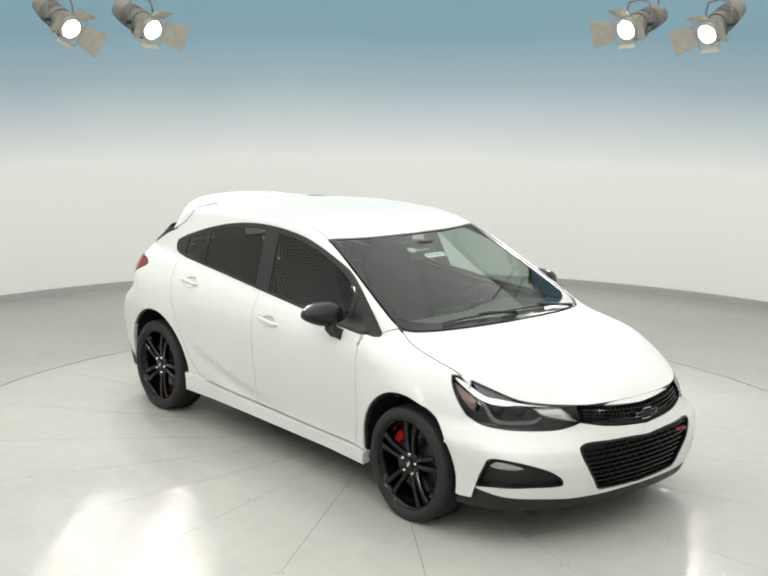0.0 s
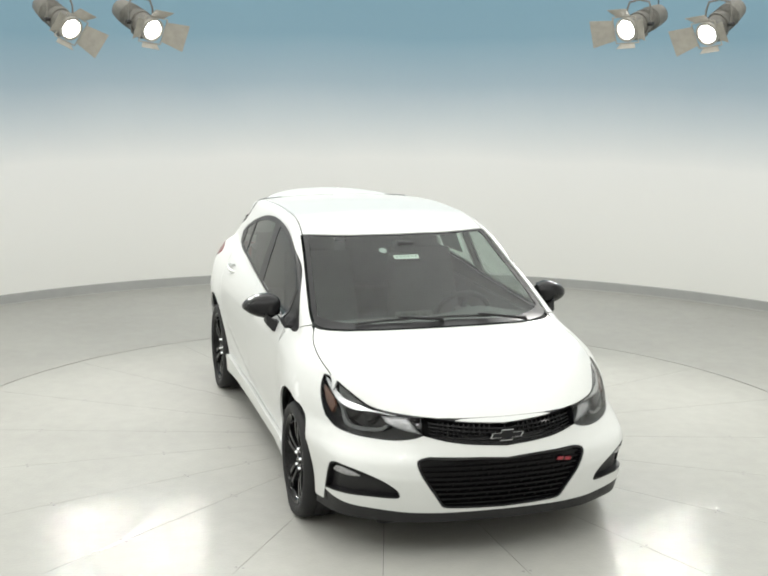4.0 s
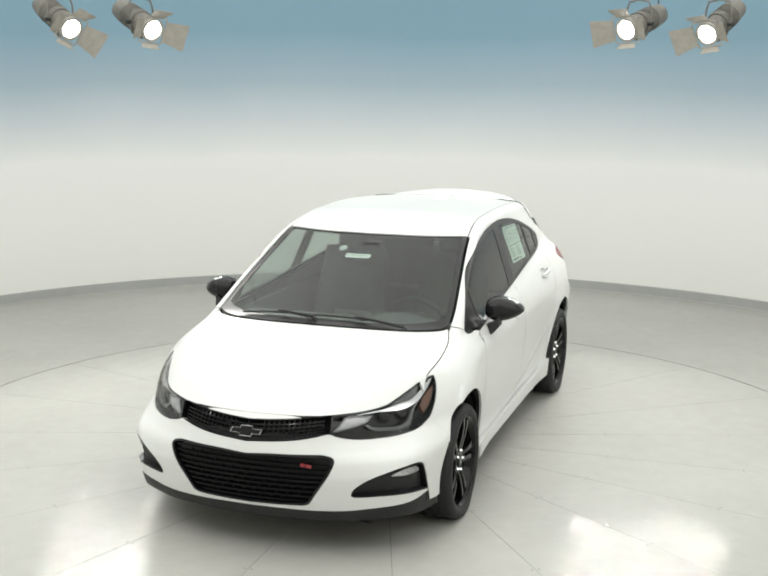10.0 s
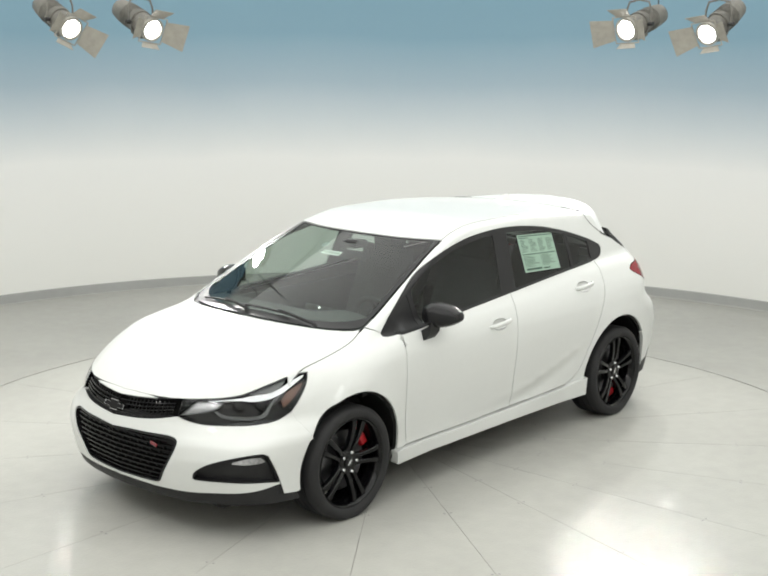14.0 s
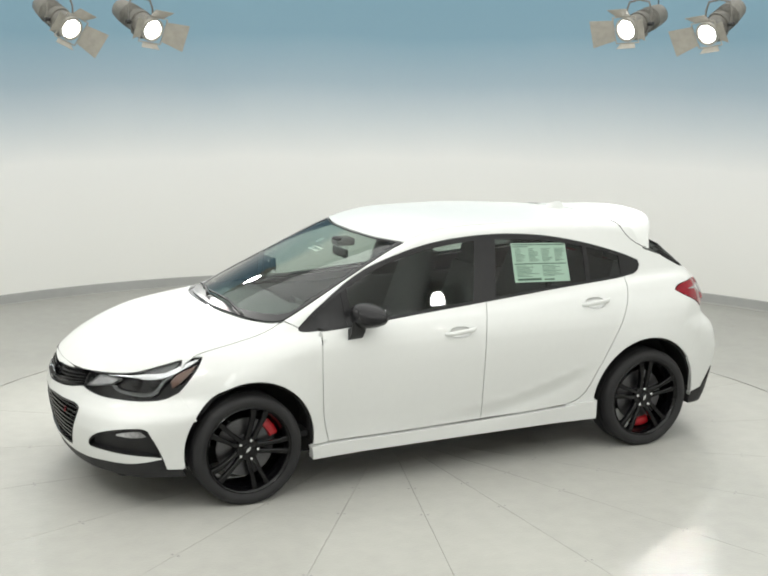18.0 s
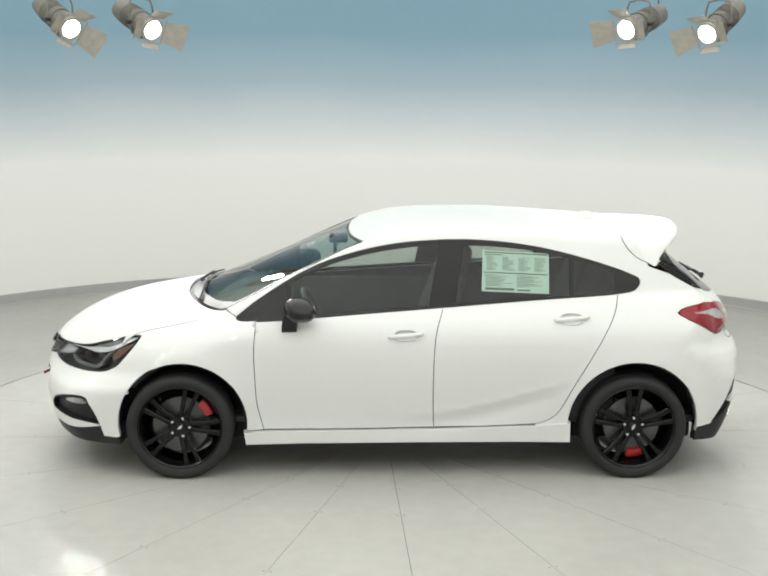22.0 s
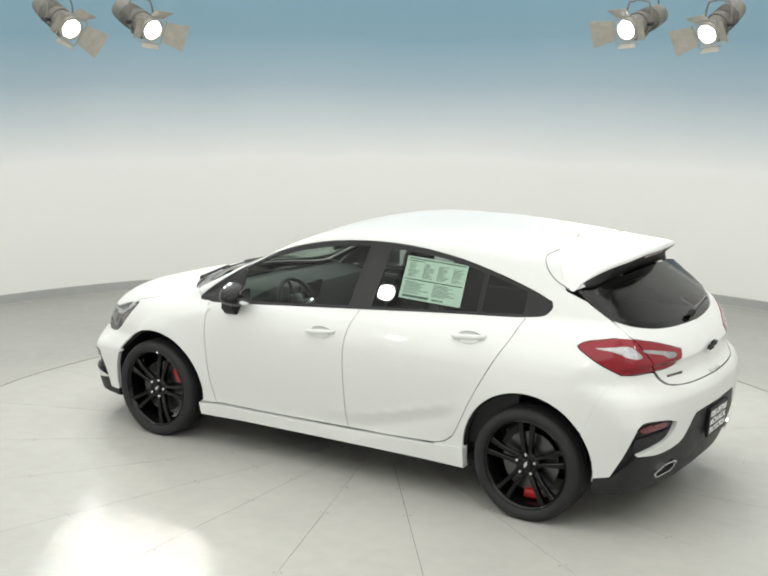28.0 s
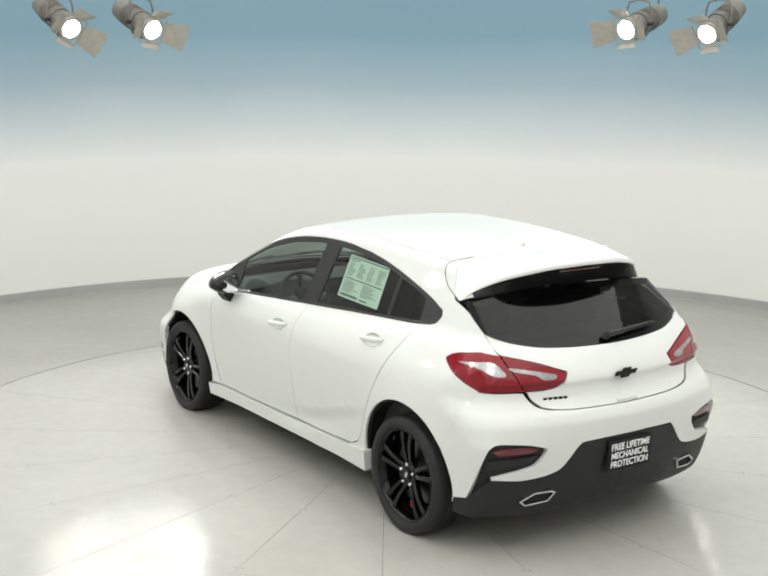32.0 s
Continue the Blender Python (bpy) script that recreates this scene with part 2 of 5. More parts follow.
def march(o, d, far=4.0, steps=160):
    """Where rays from o along d first meet the skin."""
    o, d = np.broadcast_arrays(np.asarray(o, float), np.asarray(d, float))
    lo = np.zeros(len(o)); hi = np.full(len(o), np.nan); hit = np.zeros(len(o), bool)
    for k in range(steps + 1):
        t = far * k / steps
        p = o + d * t
        inside = body_field(p[:, 0], p[:, 1], p[:, 2]) < 0
        fresh = inside & ~hit
        hi[fresh] = t; hit |= fresh
        lo[~hit] = t
        if hit.all(): break
    hi = np.where(hit, hi, far)
    for _ in range(22):
        m = (lo + hi) / 2
        p = o + d * m[:, None]
        ins = body_field(p[:, 0], p[:, 1], p[:, 2]) < 0
        hi = np.where(ins, m, hi); lo = np.where(ins, lo, m)
    return o + d * lo[:, None], hit


def normals(p, e=1e-3):
    g = np.stack([body_field(*(p + e * np.eye(3)[k]).T) - body_field(*(p - e * np.eye(3)[k]).T) for k in range(3)], 1)
    return g / np.maximum(np.linalg.norm(g, axis=1), 1e-9)[:, None]


class View:
    """A way of laying the skin flat: side, top, slanted, or wrapped round the nose or the tail."""

    def __init__(self, kind, slant=0.0, axis=0.0):
        self.kind, self.a, self.axis = kind, math.radians(slant), axis

    def rays(self, uv):
        u, v = np.asarray(uv, float).T
        z = np.zeros_like(u)
        if self.kind == "slant":
            c, s = math.cos(self.a), math.sin(self.a)
            d = np.stack([z, z - c, z - s], 1)
            return np.stack([u, -v * s, v * c], 1) - 2 * d, d, 2.0
        if self.kind == "fore":
            c, s = math.cos(self.a), math.sin(self.a)
            d = np.stack([z - c, z, z - s], 1)
            return np.stack([-v * s, u, v * c], 1) - 2.6 * d, d, 3.2
        if self.kind == "top":
            return np.stack([u, v, z + 2], 1), np.stack([z, z, z - 1], 1), 1.6
        sign = 1 if self.kind == "nose" else -1
        d = np.stack([-sign * np.cos(u), -np.sin(u), z], 1)
        return np.stack([z + self.axis, z, v], 1) - 2 * d, d, 1.9

    def lift(self, uv):
        o, d, far = self.rays(uv)
        p, hit = march(o, d, far)
        return p

    def lay(self, p):
        p = np.asarray(p, float)
        if self.kind == "slant":
            return np.stack([p[:, 0], p[:, 2] * math.cos(self.a) - p[:, 1] * math.sin(self.a)], 1)
        if self.kind == "fore":
            return np.stack([p[:, 1], p[:, 2] * math.cos(self.a) - p[:, 0] * math.sin(self.a)], 1)
        if self.kind == "top":
            return p[:, :2].copy()
        sign = 1 if self.kind == "nose" else -1
        return np.stack([np.arctan2(p[:, 1], sign * (p[:, 0] - self.axis)), p[:, 2]], 1)


SIDE, SLANT, TOP = View("slant", 0), View("slant", 25), View("top")
FORE = View("fore", 48)
NOSE_V, TAIL_V = View("nose", axis=1.0), View("tail", axis=-0.9)


def flow(*pts, step=8, closed=False):
    """A smooth line through (a, b) points."""
    p = np.array(pts, float).reshape(-1, 2)
    if len(p) == 2:
        return np.linspace(p[0], p[1], step * 2 + 1)
    ext = np.vstack([p[-1] if closed else 2 * p[0] - p[1], p, p[0] if closed else 2 * p[-1] - p[-2], *( [p[1]] if closed else [])])
    out = []
    for i in range(1, len(ext) - 2):
        a, b, c, d = ext[i - 1:i + 3]
        for k in range(step):
            t = k / step
            out.append(0.5 * ((2 * b) + (c - a) * t + (2 * a - 5 * b + 4 * c - d) * t * t + (3 * b - a - 3 * c + d) * t ** 3))
    if not closed:
        out.append(p[-1])
    return np.array(out)


def straight(*pts, step=6):
    p = np.array(pts, float).reshape(-1, 2)
    return np.vstack([np.linspace(p[i], p[i + 1], step, endpoint=False) for i in range(len(p) - 1)] + [p[-1:]])


def wrap(line):
    """Degrees to radians in the first column, for the nose and tail views."""
    q = np.array(line, float)
    q[:, 0] = np.radians(q[:, 0])
    return q


def on(view, line):
    return view.lift(line)


def clean(loop, least=0.0012):
    keep = [loop[0]]
    for q in loop[1:]:
        if np.hypot(*(q - keep[-1])) > least:
            keep.append(q)
    if np.hypot(*(keep[0] - keep[-1])) <= least:
        keep.pop()
    return np.array(keep)


def within(poly, pts):
    x, y = pts[:, 0], pts[:, 1]
    inside = np.zeros(len(pts), bool)
    px, py = poly[:, 0], poly[:, 1]
    qx, qy = np.roll(px, -1), np.roll(py, -1)
    for a, b, c, d in zip(px, py, qx, qy):
        if b != d:
            inside ^= ((b > y) != (d > y)) & (x < (c - a) * (y - b) / (d - b) + a)
    return inside


def shrink(loop, gap):
    """Draws a loop in by a small gap."""
    area = np.sum(loop[:, 0] * np.roll(loop[:, 1], -1) - np.roll(loop[:, 0], -1) * loop[:, 1])
    way = np.roll(loop, -1, 0) - np.roll(loop, 1, 0)
    way /= np.maximum(np.hypot(*way.T), 1e-9)[:, None]
    n = np.stack([-way[:, 1], way[:, 0]], 1) * (1 if area > 0 else -1)
    return loop + n * gap


def sheet(view, loops, gap=0.0, out=0.0, deep=0.012, grid=0.03, back=False):
    """A panel of skin inside the first loop and outside the others: verts, faces, normals. Each loop is in the view's plane."""
    unit = 1.1 if view.kind in ("nose", "tail") else 1.0
    sc = np.array([unit, 1.0])
    ls = [clean(np.asarray(l, float) * sc) for l in loops]
    if gap:
        ls = [shrink(ls[0], gap)] + [shrink(l, -gap) for l in ls[1:]]
    lo, hi = ls[0].min(0), ls[0].max(0)
    gx, gy = np.meshgrid(np.arange(lo[0] + grid / 2, hi[0], grid), np.arange(lo[1] + grid / 2, hi[1], grid))
    pts = np.stack([gx.ravel(), gy.ravel()], 1)
    ok = within(ls[0], pts)
    for l in ls[1:]:
        ok &= ~within(l, pts)
    pts = pts[ok]
    edge_pts = np.vstack(ls)
    if len(pts):
        far = np.full(len(pts), 9.0)
        for e in edge_pts:
            far = np.minimum(far, np.hypot(*(pts - e).T))
        pts = pts[far > grid * 0.4]
    edges, n = [], 0
    for l in ls:
        edges += [(n + i, n + (i + 1) % len(l)) for i in range(len(l))]
        n += len(l)
    allp = np.vstack([edge_pts, pts]) if len(pts) else edge_pts
    v2, _, tri, *_ = delaunay_2d_cdt([Vector(p) for p in allp], edges, [], 0, 1e-7)
    v2 = np.array([tuple(v) for v in v2])
    tri = np.array([f for f in tri if len(f) == 3])
    mid = v2[tri].mean(1)
    ok = within(ls[0], mid)
    for l in ls[1:]:
        ok &= ~within(l, mid)
    tri = tri[ok]
    used = np.unique(tri)
    index = np.full(len(v2), -1)
    index[used] = np.arange(len(used))
    tri, v2 = index[tri], v2[used] / sc
    p = view.lift(v2)
    nrm = normals(p)
    p = p + nrm * out
    a, b, c = p[tri[:, 0]], p[tri[:, 1]], p[tri[:, 2]]
    facing = np.sum(np.cross(b - a, c - a) * nrm[tri].mean(1), 1)
    tri[facing < 0] = tri[facing < 0][:, ::-1]
    verts, faces, norms = list(p), [tuple(f) for f in tri], list(nrm)
    if deep:
        count = {}
        for f in faces:
            for i in range(3):
                count[(f[i], f[(i + 1) % 3])] = 1
        rim = [e for e in count if (e[1], e[0]) not in count]
        twin = {}
        for i in sorted({i for e in rim for i in e}):
            twin[i] = len(verts)
            verts += [p[i], p[i] - nrm[i] * deep]
            norms += [np.zeros(3), np.zeros(3)]
        for i, j in rim:
            faces.append((twin[j], twin[i], twin[i] + 1, twin[j] + 1))
        if back:
            m = len(verts)
            verts += list(p - nrm * deep)
            norms += list(-nrm)
            faces += [(m + f[2], m + f[1], m + f[0]) for f in tri]
    return verts, faces, norms


def flipped(made):
    v, f, n = made
    s = np.array([1, -1, 1])
    return [q * s for q in v], [t[::-1] for t in f], [q * s for q in n]


def panel(name, material, parent, made, label="", mirror=False):
    v, f, n = flipped(made) if mirror else made
    v = [q + SHIFT for q in v]
    return part(name, (v, f), material, parent, label, nrm=n)


SHIFT = np.array([-0.104, 0.0, 0.0])

# ---- the room: floor, curved backdrop, closing walls, ceiling ----
def noise_floor(name, color, rough):
    """Sealed, slightly worn grey floor with scuffs; gloss varies at two scales."""
    m = bpy.data.materials.new(name)
    m.use_nodes = True
    nt = m.node_tree
    b = nt.nodes["Principled BSDF"]
    at = nt.nodes.new("ShaderNodeTexCoord")
    noises = []
    for sc, det in ((0.7, 4), (9.0, 6), (58.0, 0)):
        n = nt.nodes.new("ShaderNodeTexNoise")
        n.inputs["Scale"].default_value, n.inputs["Detail"].default_value = sc, det
        nt.links.new(at.outputs["Object"], n.inputs["Vector"])
        noises.append(n)
    mixed = nt.nodes.new("ShaderNodeMath")
    mixed.operation = "MULTIPLY_ADD"
    mixed.inputs[1].default_value = 0.5
    nt.links.new(noises[1].outputs["Fac"], mixed.inputs[0])
    nt.links.new(noises[0].outputs["Fac"], mixed.inputs[2])
    tone = nt.nodes.new("ShaderNodeMapRange")
    for k, v in (("From Min", 0.5), ("From Max", 1.0), ("To Min", 0.90), ("To Max", 1.06)):
        tone.inputs[k].default_value = v
    nt.links.new(mixed.outputs[0], tone.inputs["Value"])
    tint = nt.nodes.new("ShaderNodeVectorMath")
    tint.operation = "SCALE"
    tint.inputs[0].default_value = color
    nt.links.new(tone.outputs[0], tint.inputs["Scale"])
    nt.links.new(tint.outputs[0], b.inputs["Base Color"])
    sheen = nt.nodes.new("ShaderNodeMapRange")
    for k, v in (("From Min", 0.5), ("From Max", 1.0), ("To Min", rough * 0.62), ("To Max", rough * 0.95)):
        sheen.inputs[k].default_value = v
    nt.links.new(mixed.outputs[0], sheen.inputs["Value"])
    nt.links.new(sheen.outputs[0], b.inputs["Coat Roughness"])
    # a matt slab under a clear sealer whose surface has a fine orange peel
    b.inputs["Roughness"].default_value, b.inputs["Specular IOR Level"].default_value = 0.6, 0.15
    b.inputs["Coat Weight"].default_value, b.inputs["Coat IOR"].default_value = 0.38, 1.5
    bp = nt.nodes.new("ShaderNodeBump")
    bp.inputs["Strength"].default_value, bp.inputs["Distance"].default_value = 1.0, 0.0023
    nt.links.new(noises[2].outputs["Fac"], bp.inputs["Height"])
    nt.links.new(bp.outputs[0], b.inputs["Coat Normal"])
    return m


def backdrop_gradient():
    """Height gradient put into the colour: off-white, pale grey, steel blue, off-white on top."""
    m = bpy.data.materials.new("backdrop_gradient")
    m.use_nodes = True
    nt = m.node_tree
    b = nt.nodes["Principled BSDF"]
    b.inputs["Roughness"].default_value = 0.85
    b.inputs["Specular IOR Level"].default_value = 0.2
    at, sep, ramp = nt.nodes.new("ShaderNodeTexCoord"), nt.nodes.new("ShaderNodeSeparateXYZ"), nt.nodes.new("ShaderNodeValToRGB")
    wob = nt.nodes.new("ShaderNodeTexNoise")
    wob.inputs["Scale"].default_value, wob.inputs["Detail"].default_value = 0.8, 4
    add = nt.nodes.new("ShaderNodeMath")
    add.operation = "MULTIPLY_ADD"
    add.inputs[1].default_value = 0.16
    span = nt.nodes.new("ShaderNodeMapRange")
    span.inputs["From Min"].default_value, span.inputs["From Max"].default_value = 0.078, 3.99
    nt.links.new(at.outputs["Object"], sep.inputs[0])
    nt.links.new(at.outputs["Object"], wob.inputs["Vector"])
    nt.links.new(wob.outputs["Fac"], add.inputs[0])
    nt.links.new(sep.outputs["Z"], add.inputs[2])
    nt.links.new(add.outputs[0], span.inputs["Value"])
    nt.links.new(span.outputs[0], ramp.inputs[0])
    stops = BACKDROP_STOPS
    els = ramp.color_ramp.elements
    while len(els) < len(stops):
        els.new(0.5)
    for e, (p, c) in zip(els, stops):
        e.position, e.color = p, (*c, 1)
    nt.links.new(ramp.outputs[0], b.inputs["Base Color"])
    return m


# the top stop lies above the view: off-white keeps blue out of reflections
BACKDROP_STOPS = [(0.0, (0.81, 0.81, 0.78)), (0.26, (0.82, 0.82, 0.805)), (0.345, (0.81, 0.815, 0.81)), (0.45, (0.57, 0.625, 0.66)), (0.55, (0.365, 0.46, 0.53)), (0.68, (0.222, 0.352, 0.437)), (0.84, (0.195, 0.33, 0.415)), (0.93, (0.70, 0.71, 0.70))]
FLOOR = noise_floor("sealed_floor", (0.392, 0.390, 0.362), 0.085)
TABLE = noise_floor("turntable_floor", (0.404, 0.403, 0.373), 0.080)
BACKDROP = backdrop_gradient()
SKIRT = shader("wall_skirt", (0.36, 0.365, 0.355), 0.5, grain=0.06, scale=8)
BEAD = shader("sealant_bead", (0.42, 0.42, 0.40), 0.6, grain=0.05, scale=10)
SEAM_FILL = shader("seam_filler", (0.05, 0.05, 0.048), 0.7)
SCREW = shader("worn_screw", (0.26, 0.26, 0.25), 0.5, metal=0.2)
PLAIN_WALL = shader("studio_wall", (0.85, 0.85, 0.83), 0.9, grain=0.04, scale=4)
CURVE_WALL = shader("curved_wall_paint", (0.85, 0.85, 0.83), 0.85, grain=0.03, scale=4)
CEILING = shader("ceiling_paint", (0.62, 0.63, 0.62), 0.9, grain=0.05, scale=4)
LAMP_GREY = shader("lamp_metal", (0.175, 0.168, 0.150), 0.55, metal=0.1, grain=0.35, scale=30)
BARN_GREY = shader("barn_door_metal", (0.33, 0.315, 0.275), 0.55, metal=0.1, grain=0.15, scale=20)
CABLE = shader("cable_black", (0.03, 0.03, 0.03), 0.6)
LAMP_FACE = glow("lamp_face", (1.0, 0.99, 0.96), 14.0)

R_TABLE, R_WALL = 3.085, 5.525


def ring(r0, r1, z, n=160, lo=0.0, hi=2 * math.pi):
    full = hi - lo > 6.28
    k = n if full else n + 1
    vs, fs = [], []
    for i in range(k):
        a = lo + (hi - lo) * i / n
        vs += [(r0 * math.cos(a), r0 * math.sin(a), z), (r1 * math.cos(a), r1 * math.sin(a), z)]
    for i in range(n):
        j = (i + 1) % k
        fs.append((2 * i, 2 * i + 1, 2 * j + 1, 2 * j))
    return vs, fs


def build_room():
    # floor with a round opening for the turntable
    n = 160
    vs, fs = [], []
    for r in (R_TABLE + 0.013, 4.2, 6.5):
        for i in range(n):
            a = 2 * math.pi * i / n
            vs.append((r * math.cos(a), r * math.sin(a), 0))
    for i in range(n):
        a = 2 * math.pi * i / n
        c, s = math.cos(a), math.sin(a)
        k = 12 / max(abs(c), abs(s))
        vs.append((k * c, k * s, 0))
    for q in range(3):
        for i in range(n):
            j = (i + 1) % n
            fs.append((q * n + i, (q + 1) * n + i, (q + 1) * n + j, q * n + j))
    # lip of the opening
    base = len(vs)
    for i in range(n):
        a = 2 * math.pi * i / n
        vs.append(((R_TABLE + 0.013) * math.cos(a), (R_TABLE + 0.013) * math.sin(a), -0.006))
    fs += [(i, (i + 1) % n, base + (i + 1) % n, base + i) for i in range(n)]
    tagged(part("floor", (vs, fs), FLOOR, smooth=False), "glossy sealed grey studio floor around a turntable", kind="structure")
    pit = ring(0.0001, R_TABLE + 0.05, -0.006)
    tagged(part("turntable_pit", pit, SEAM_FILL, smooth=False), "dark gap under the turntable's rim", kind="structure")

    # curved backdrop, 160 mm thick, open towards the camera's end of the room; only its middle has the gradient
    lo, hi, n = math.radians(-38), math.radians(218), 150

    def bow(a0, a1, k):
        vs, fs = [], []
        for i in range(k + 1):
            a = a0 + (a1 - a0) * i / k
            for r, z in ((R_WALL, 0), (R_WALL, 4.8), (R_WALL + 0.16, 4.8), (R_WALL + 0.16, 0)):
                vs.append((r * math.cos(a), r * math.sin(a), z))
        for i in range(k):
            for q in range(4):
                p = (q + 1) % 4
                fs.append((4 * i + q, 4 * i + p, 4 * i + 4 + p, 4 * i + 4 + q))
        fs += [(0, 1, 2, 3), (4 * k + 3, 4 * k + 2, 4 * k + 1, 4 * k)]
        return outward((vs, fs))

    tagged(part("wall_backdrop", bow(math.radians(41), math.radians(139), 70), BACKDROP), "curved backdrop wall, off-white with a height gradient to steel blue", kind="structure")
    # unseen ends of the curve, kept plain so the car's glass mirrors no blue
    tagged(part("wall_curve_east", bow(lo, math.radians(40.98), 46), CURVE_WALL), "unseen plain off-white end of the curved wall", kind="structure")
    tagged(part("wall_curve_west", bow(math.radians(139.02), hi, 46), CURVE_WALL), "unseen plain off-white end of the curved wall", kind="structure")
    # skirting band along its foot
    vs, fs = [], []
    for i in range(n + 1):
        a = lo + (hi - lo) * i / n
        for r, z in ((R_WALL - 0.003, 0), (R_WALL - 0.024, 0.002), (R_WALL - 0.020, 0.094), (R_WALL - 0.016, 0.098), (R_WALL - 0.003, 0.098)):
            vs.append((r * math.cos(a), r * math.sin(a), z))
    for i in range(n):
        for q in range(4):
            fs.append((5 * i + q, 5 * i + q + 1, 5 * i + 6 + q, 5 * i + 5 + q))
    tagged(part("baseboard", outward((vs, fs)), SKIRT), "grey skirting band along the foot of the backdrop", kind="structure")
    bead = [((R_WALL - 0.030) * math.cos(lo + (hi - lo) * i / n), (R_WALL - 0.030) * math.sin(lo + (hi - lo) * i / n), 0.004) for i in range(n + 1)]
    tagged(part("trim", tube(bead, 0.008, 6), BEAD), "pale sealant bead at the foot of the wall", kind="structure")
    # unseen walls and ceiling, added to close the room; pale to bounce side light
    ex, ey = R_WALL * math.cos(lo), R_WALL * math.sin(lo)
    tagged(part("wall_east", box(ex + 0.003, ex + 0.2, -9.6, ey - 0.01, 0, 4.8, 0), PLAIN_WALL, smooth=False), "unseen plain pale wall added to close the room", kind="structure")
    tagged(part("wall_west", box(-ex - 0.2, -ex - 0.003, -9.6, ey - 0.01, 0, 4.8, 0), PLAIN_WALL, smooth=False), "unseen plain pale wall added to close the room", kind="structure")
    tagged(part("wall_south", box(-ex - 0.2, ex + 0.2, -9.8, -9.604, 0, 4.8, 0), PLAIN_WALL, smooth=False), "unseen plain pale wall added to close the room", kind="structure")
    tagged(part("ceiling", box(-7, 7, -10, 7, 4.804, 5.0, 0), CEILING, smooth=False), "unseen plain grey ceiling added to close the room", kind="structure")


def spotlight(place, aim, flip, lean=0.0):
    """A hanging theatre spotlight: long can, lens, barn doors, yoke and hanger. flip: 1 when it leans to the east; lean: turn of its doors about the lens."""
    thing = new("spotlight")
    m = look(place, [p + a for p, a in zip(place, aim)])                       # lens looks along -z
    r = 0.094
    can = lathe([(-0.02, r), (0.0, r), (0.02, r * 1.05), (0.05, r * 1.05), (0.05, r * 0.98), (0.17, r), (0.17, r * 1.14), (0.20, r * 1.16), (0.21, r * 1.08), (0.40, r * 1.10), (0.46, r * 1.04), (0.53, r * 0.94), (0.56, r * 0.62), (0.57, 0.001)], 36, "z")
    part("can", outward(moved(can, m)), LAMP_GREY, thing)
    for k in range(6):
        part("cooling_fin", outward(moved(lathe([(0.25 + 0.022 * k, r * 1.04), (0.25 + 0.022 * k, r * 1.15), (0.256 + 0.022 * k, r * 1.15), (0.256 + 0.022 * k, r * 1.04)], 28, "z", True), m)), LAMP_GREY, thing)
    for k in range(5):
        a = math.radians(72 * k + 20)
        part("rivet", moved(lathe([(0.0, 0.007), (0.004, 0.005), (0.005, 0.0004)], 8, "z"), m @ pose(r * 1.05 * math.cos(a), r * 1.05 * math.sin(a), 0.035, 0, 0, 72 * k + 20) @ pose(0, 0, 0, 0, 90, 0)), BARN_GREY, thing)
    face = lathe([(-0.012, 0.0008), (-0.010, r * 0.5), (-0.004, r * 0.88)], 32, "z")
    part("lens", moved((face[0], [f[::-1] for f in face[1]]), m), LAMP_FACE, thing, "glowing white lens")
    part("lens_ring", outward(moved(lathe([(-0.03, r * 0.9), (-0.03, r * 1.12), (0.0, r * 1.12), (0.0, r * 0.9)], 36, "z", True), m)), BARN_GREY, thing)
    frame_ = [(-1.22, -1.22), (1.22, -1.22), (1.22, 1.22), (-1.22, 1.22)]
    dm = m @ pose(0, 0, 0, 0, 0, lean)
    for k in range(4):
        (ax, ay), (bx, by) = frame_[k], frame_[(k + 1) % 4]
        part("door_frame", moved(tube([(ax * r, ay * r, -0.03), (bx * r, by * r, -0.03)], 0.006, 6), dm), BARN_GREY, thing)
    for k, (w, l, open_) in enumerate(((0.105, 0.20, 58), (0.085, 0.055, 40), (0.085, 0.085, 74), (0.085, 0.125, 44))):
        q = (2 - k) % 4 if flip < 0 else k                                     # the long leaf hangs on the inner side
        leaf = [(-w * 0.85, 0), (w * 0.85, 0), (w * 1.15, l), (-w * 1.15, l)]
        lm = dm @ pose(0, 0, 0, 0, 0, 90 * q + 90) @ pose(0, r * 1.24, -0.03) @ pose(0, 0, 0, -90 + open_, 0, 0)
        part("barn_door", prism(leaf, lm, 0.003), BARN_GREY, thing, smooth=False)
    up = Vector((0, 0, 1))
    mid = m @ Vector((0, 0, 0.18))
    side = (m.to_3x3() @ Vector((1, 0, 0))).normalized()
    loop = [mid + side * (0.125 * c) + up * s for c, s in ((1, 0), (1, 0.12), (0.8, 0.19), (0, 0.21), (-0.8, 0.19), (-1, 0.12), (-1, 0))]
    part("yoke", tube(loop, 0.009, 8), LAMP_GREY, thing)
    for s in (1, -1):
        part("yoke_knob", tube([mid + side * s * 0.10, mid + side * s * 0.15], 0.018, 12), CABLE, thing, "black clamping knob")
    top = mid + up * 0.21
    part("hanger", tube([top, (top.x, top.y, 4.80)], 0.011, 8), LAMP_GREY, thing)
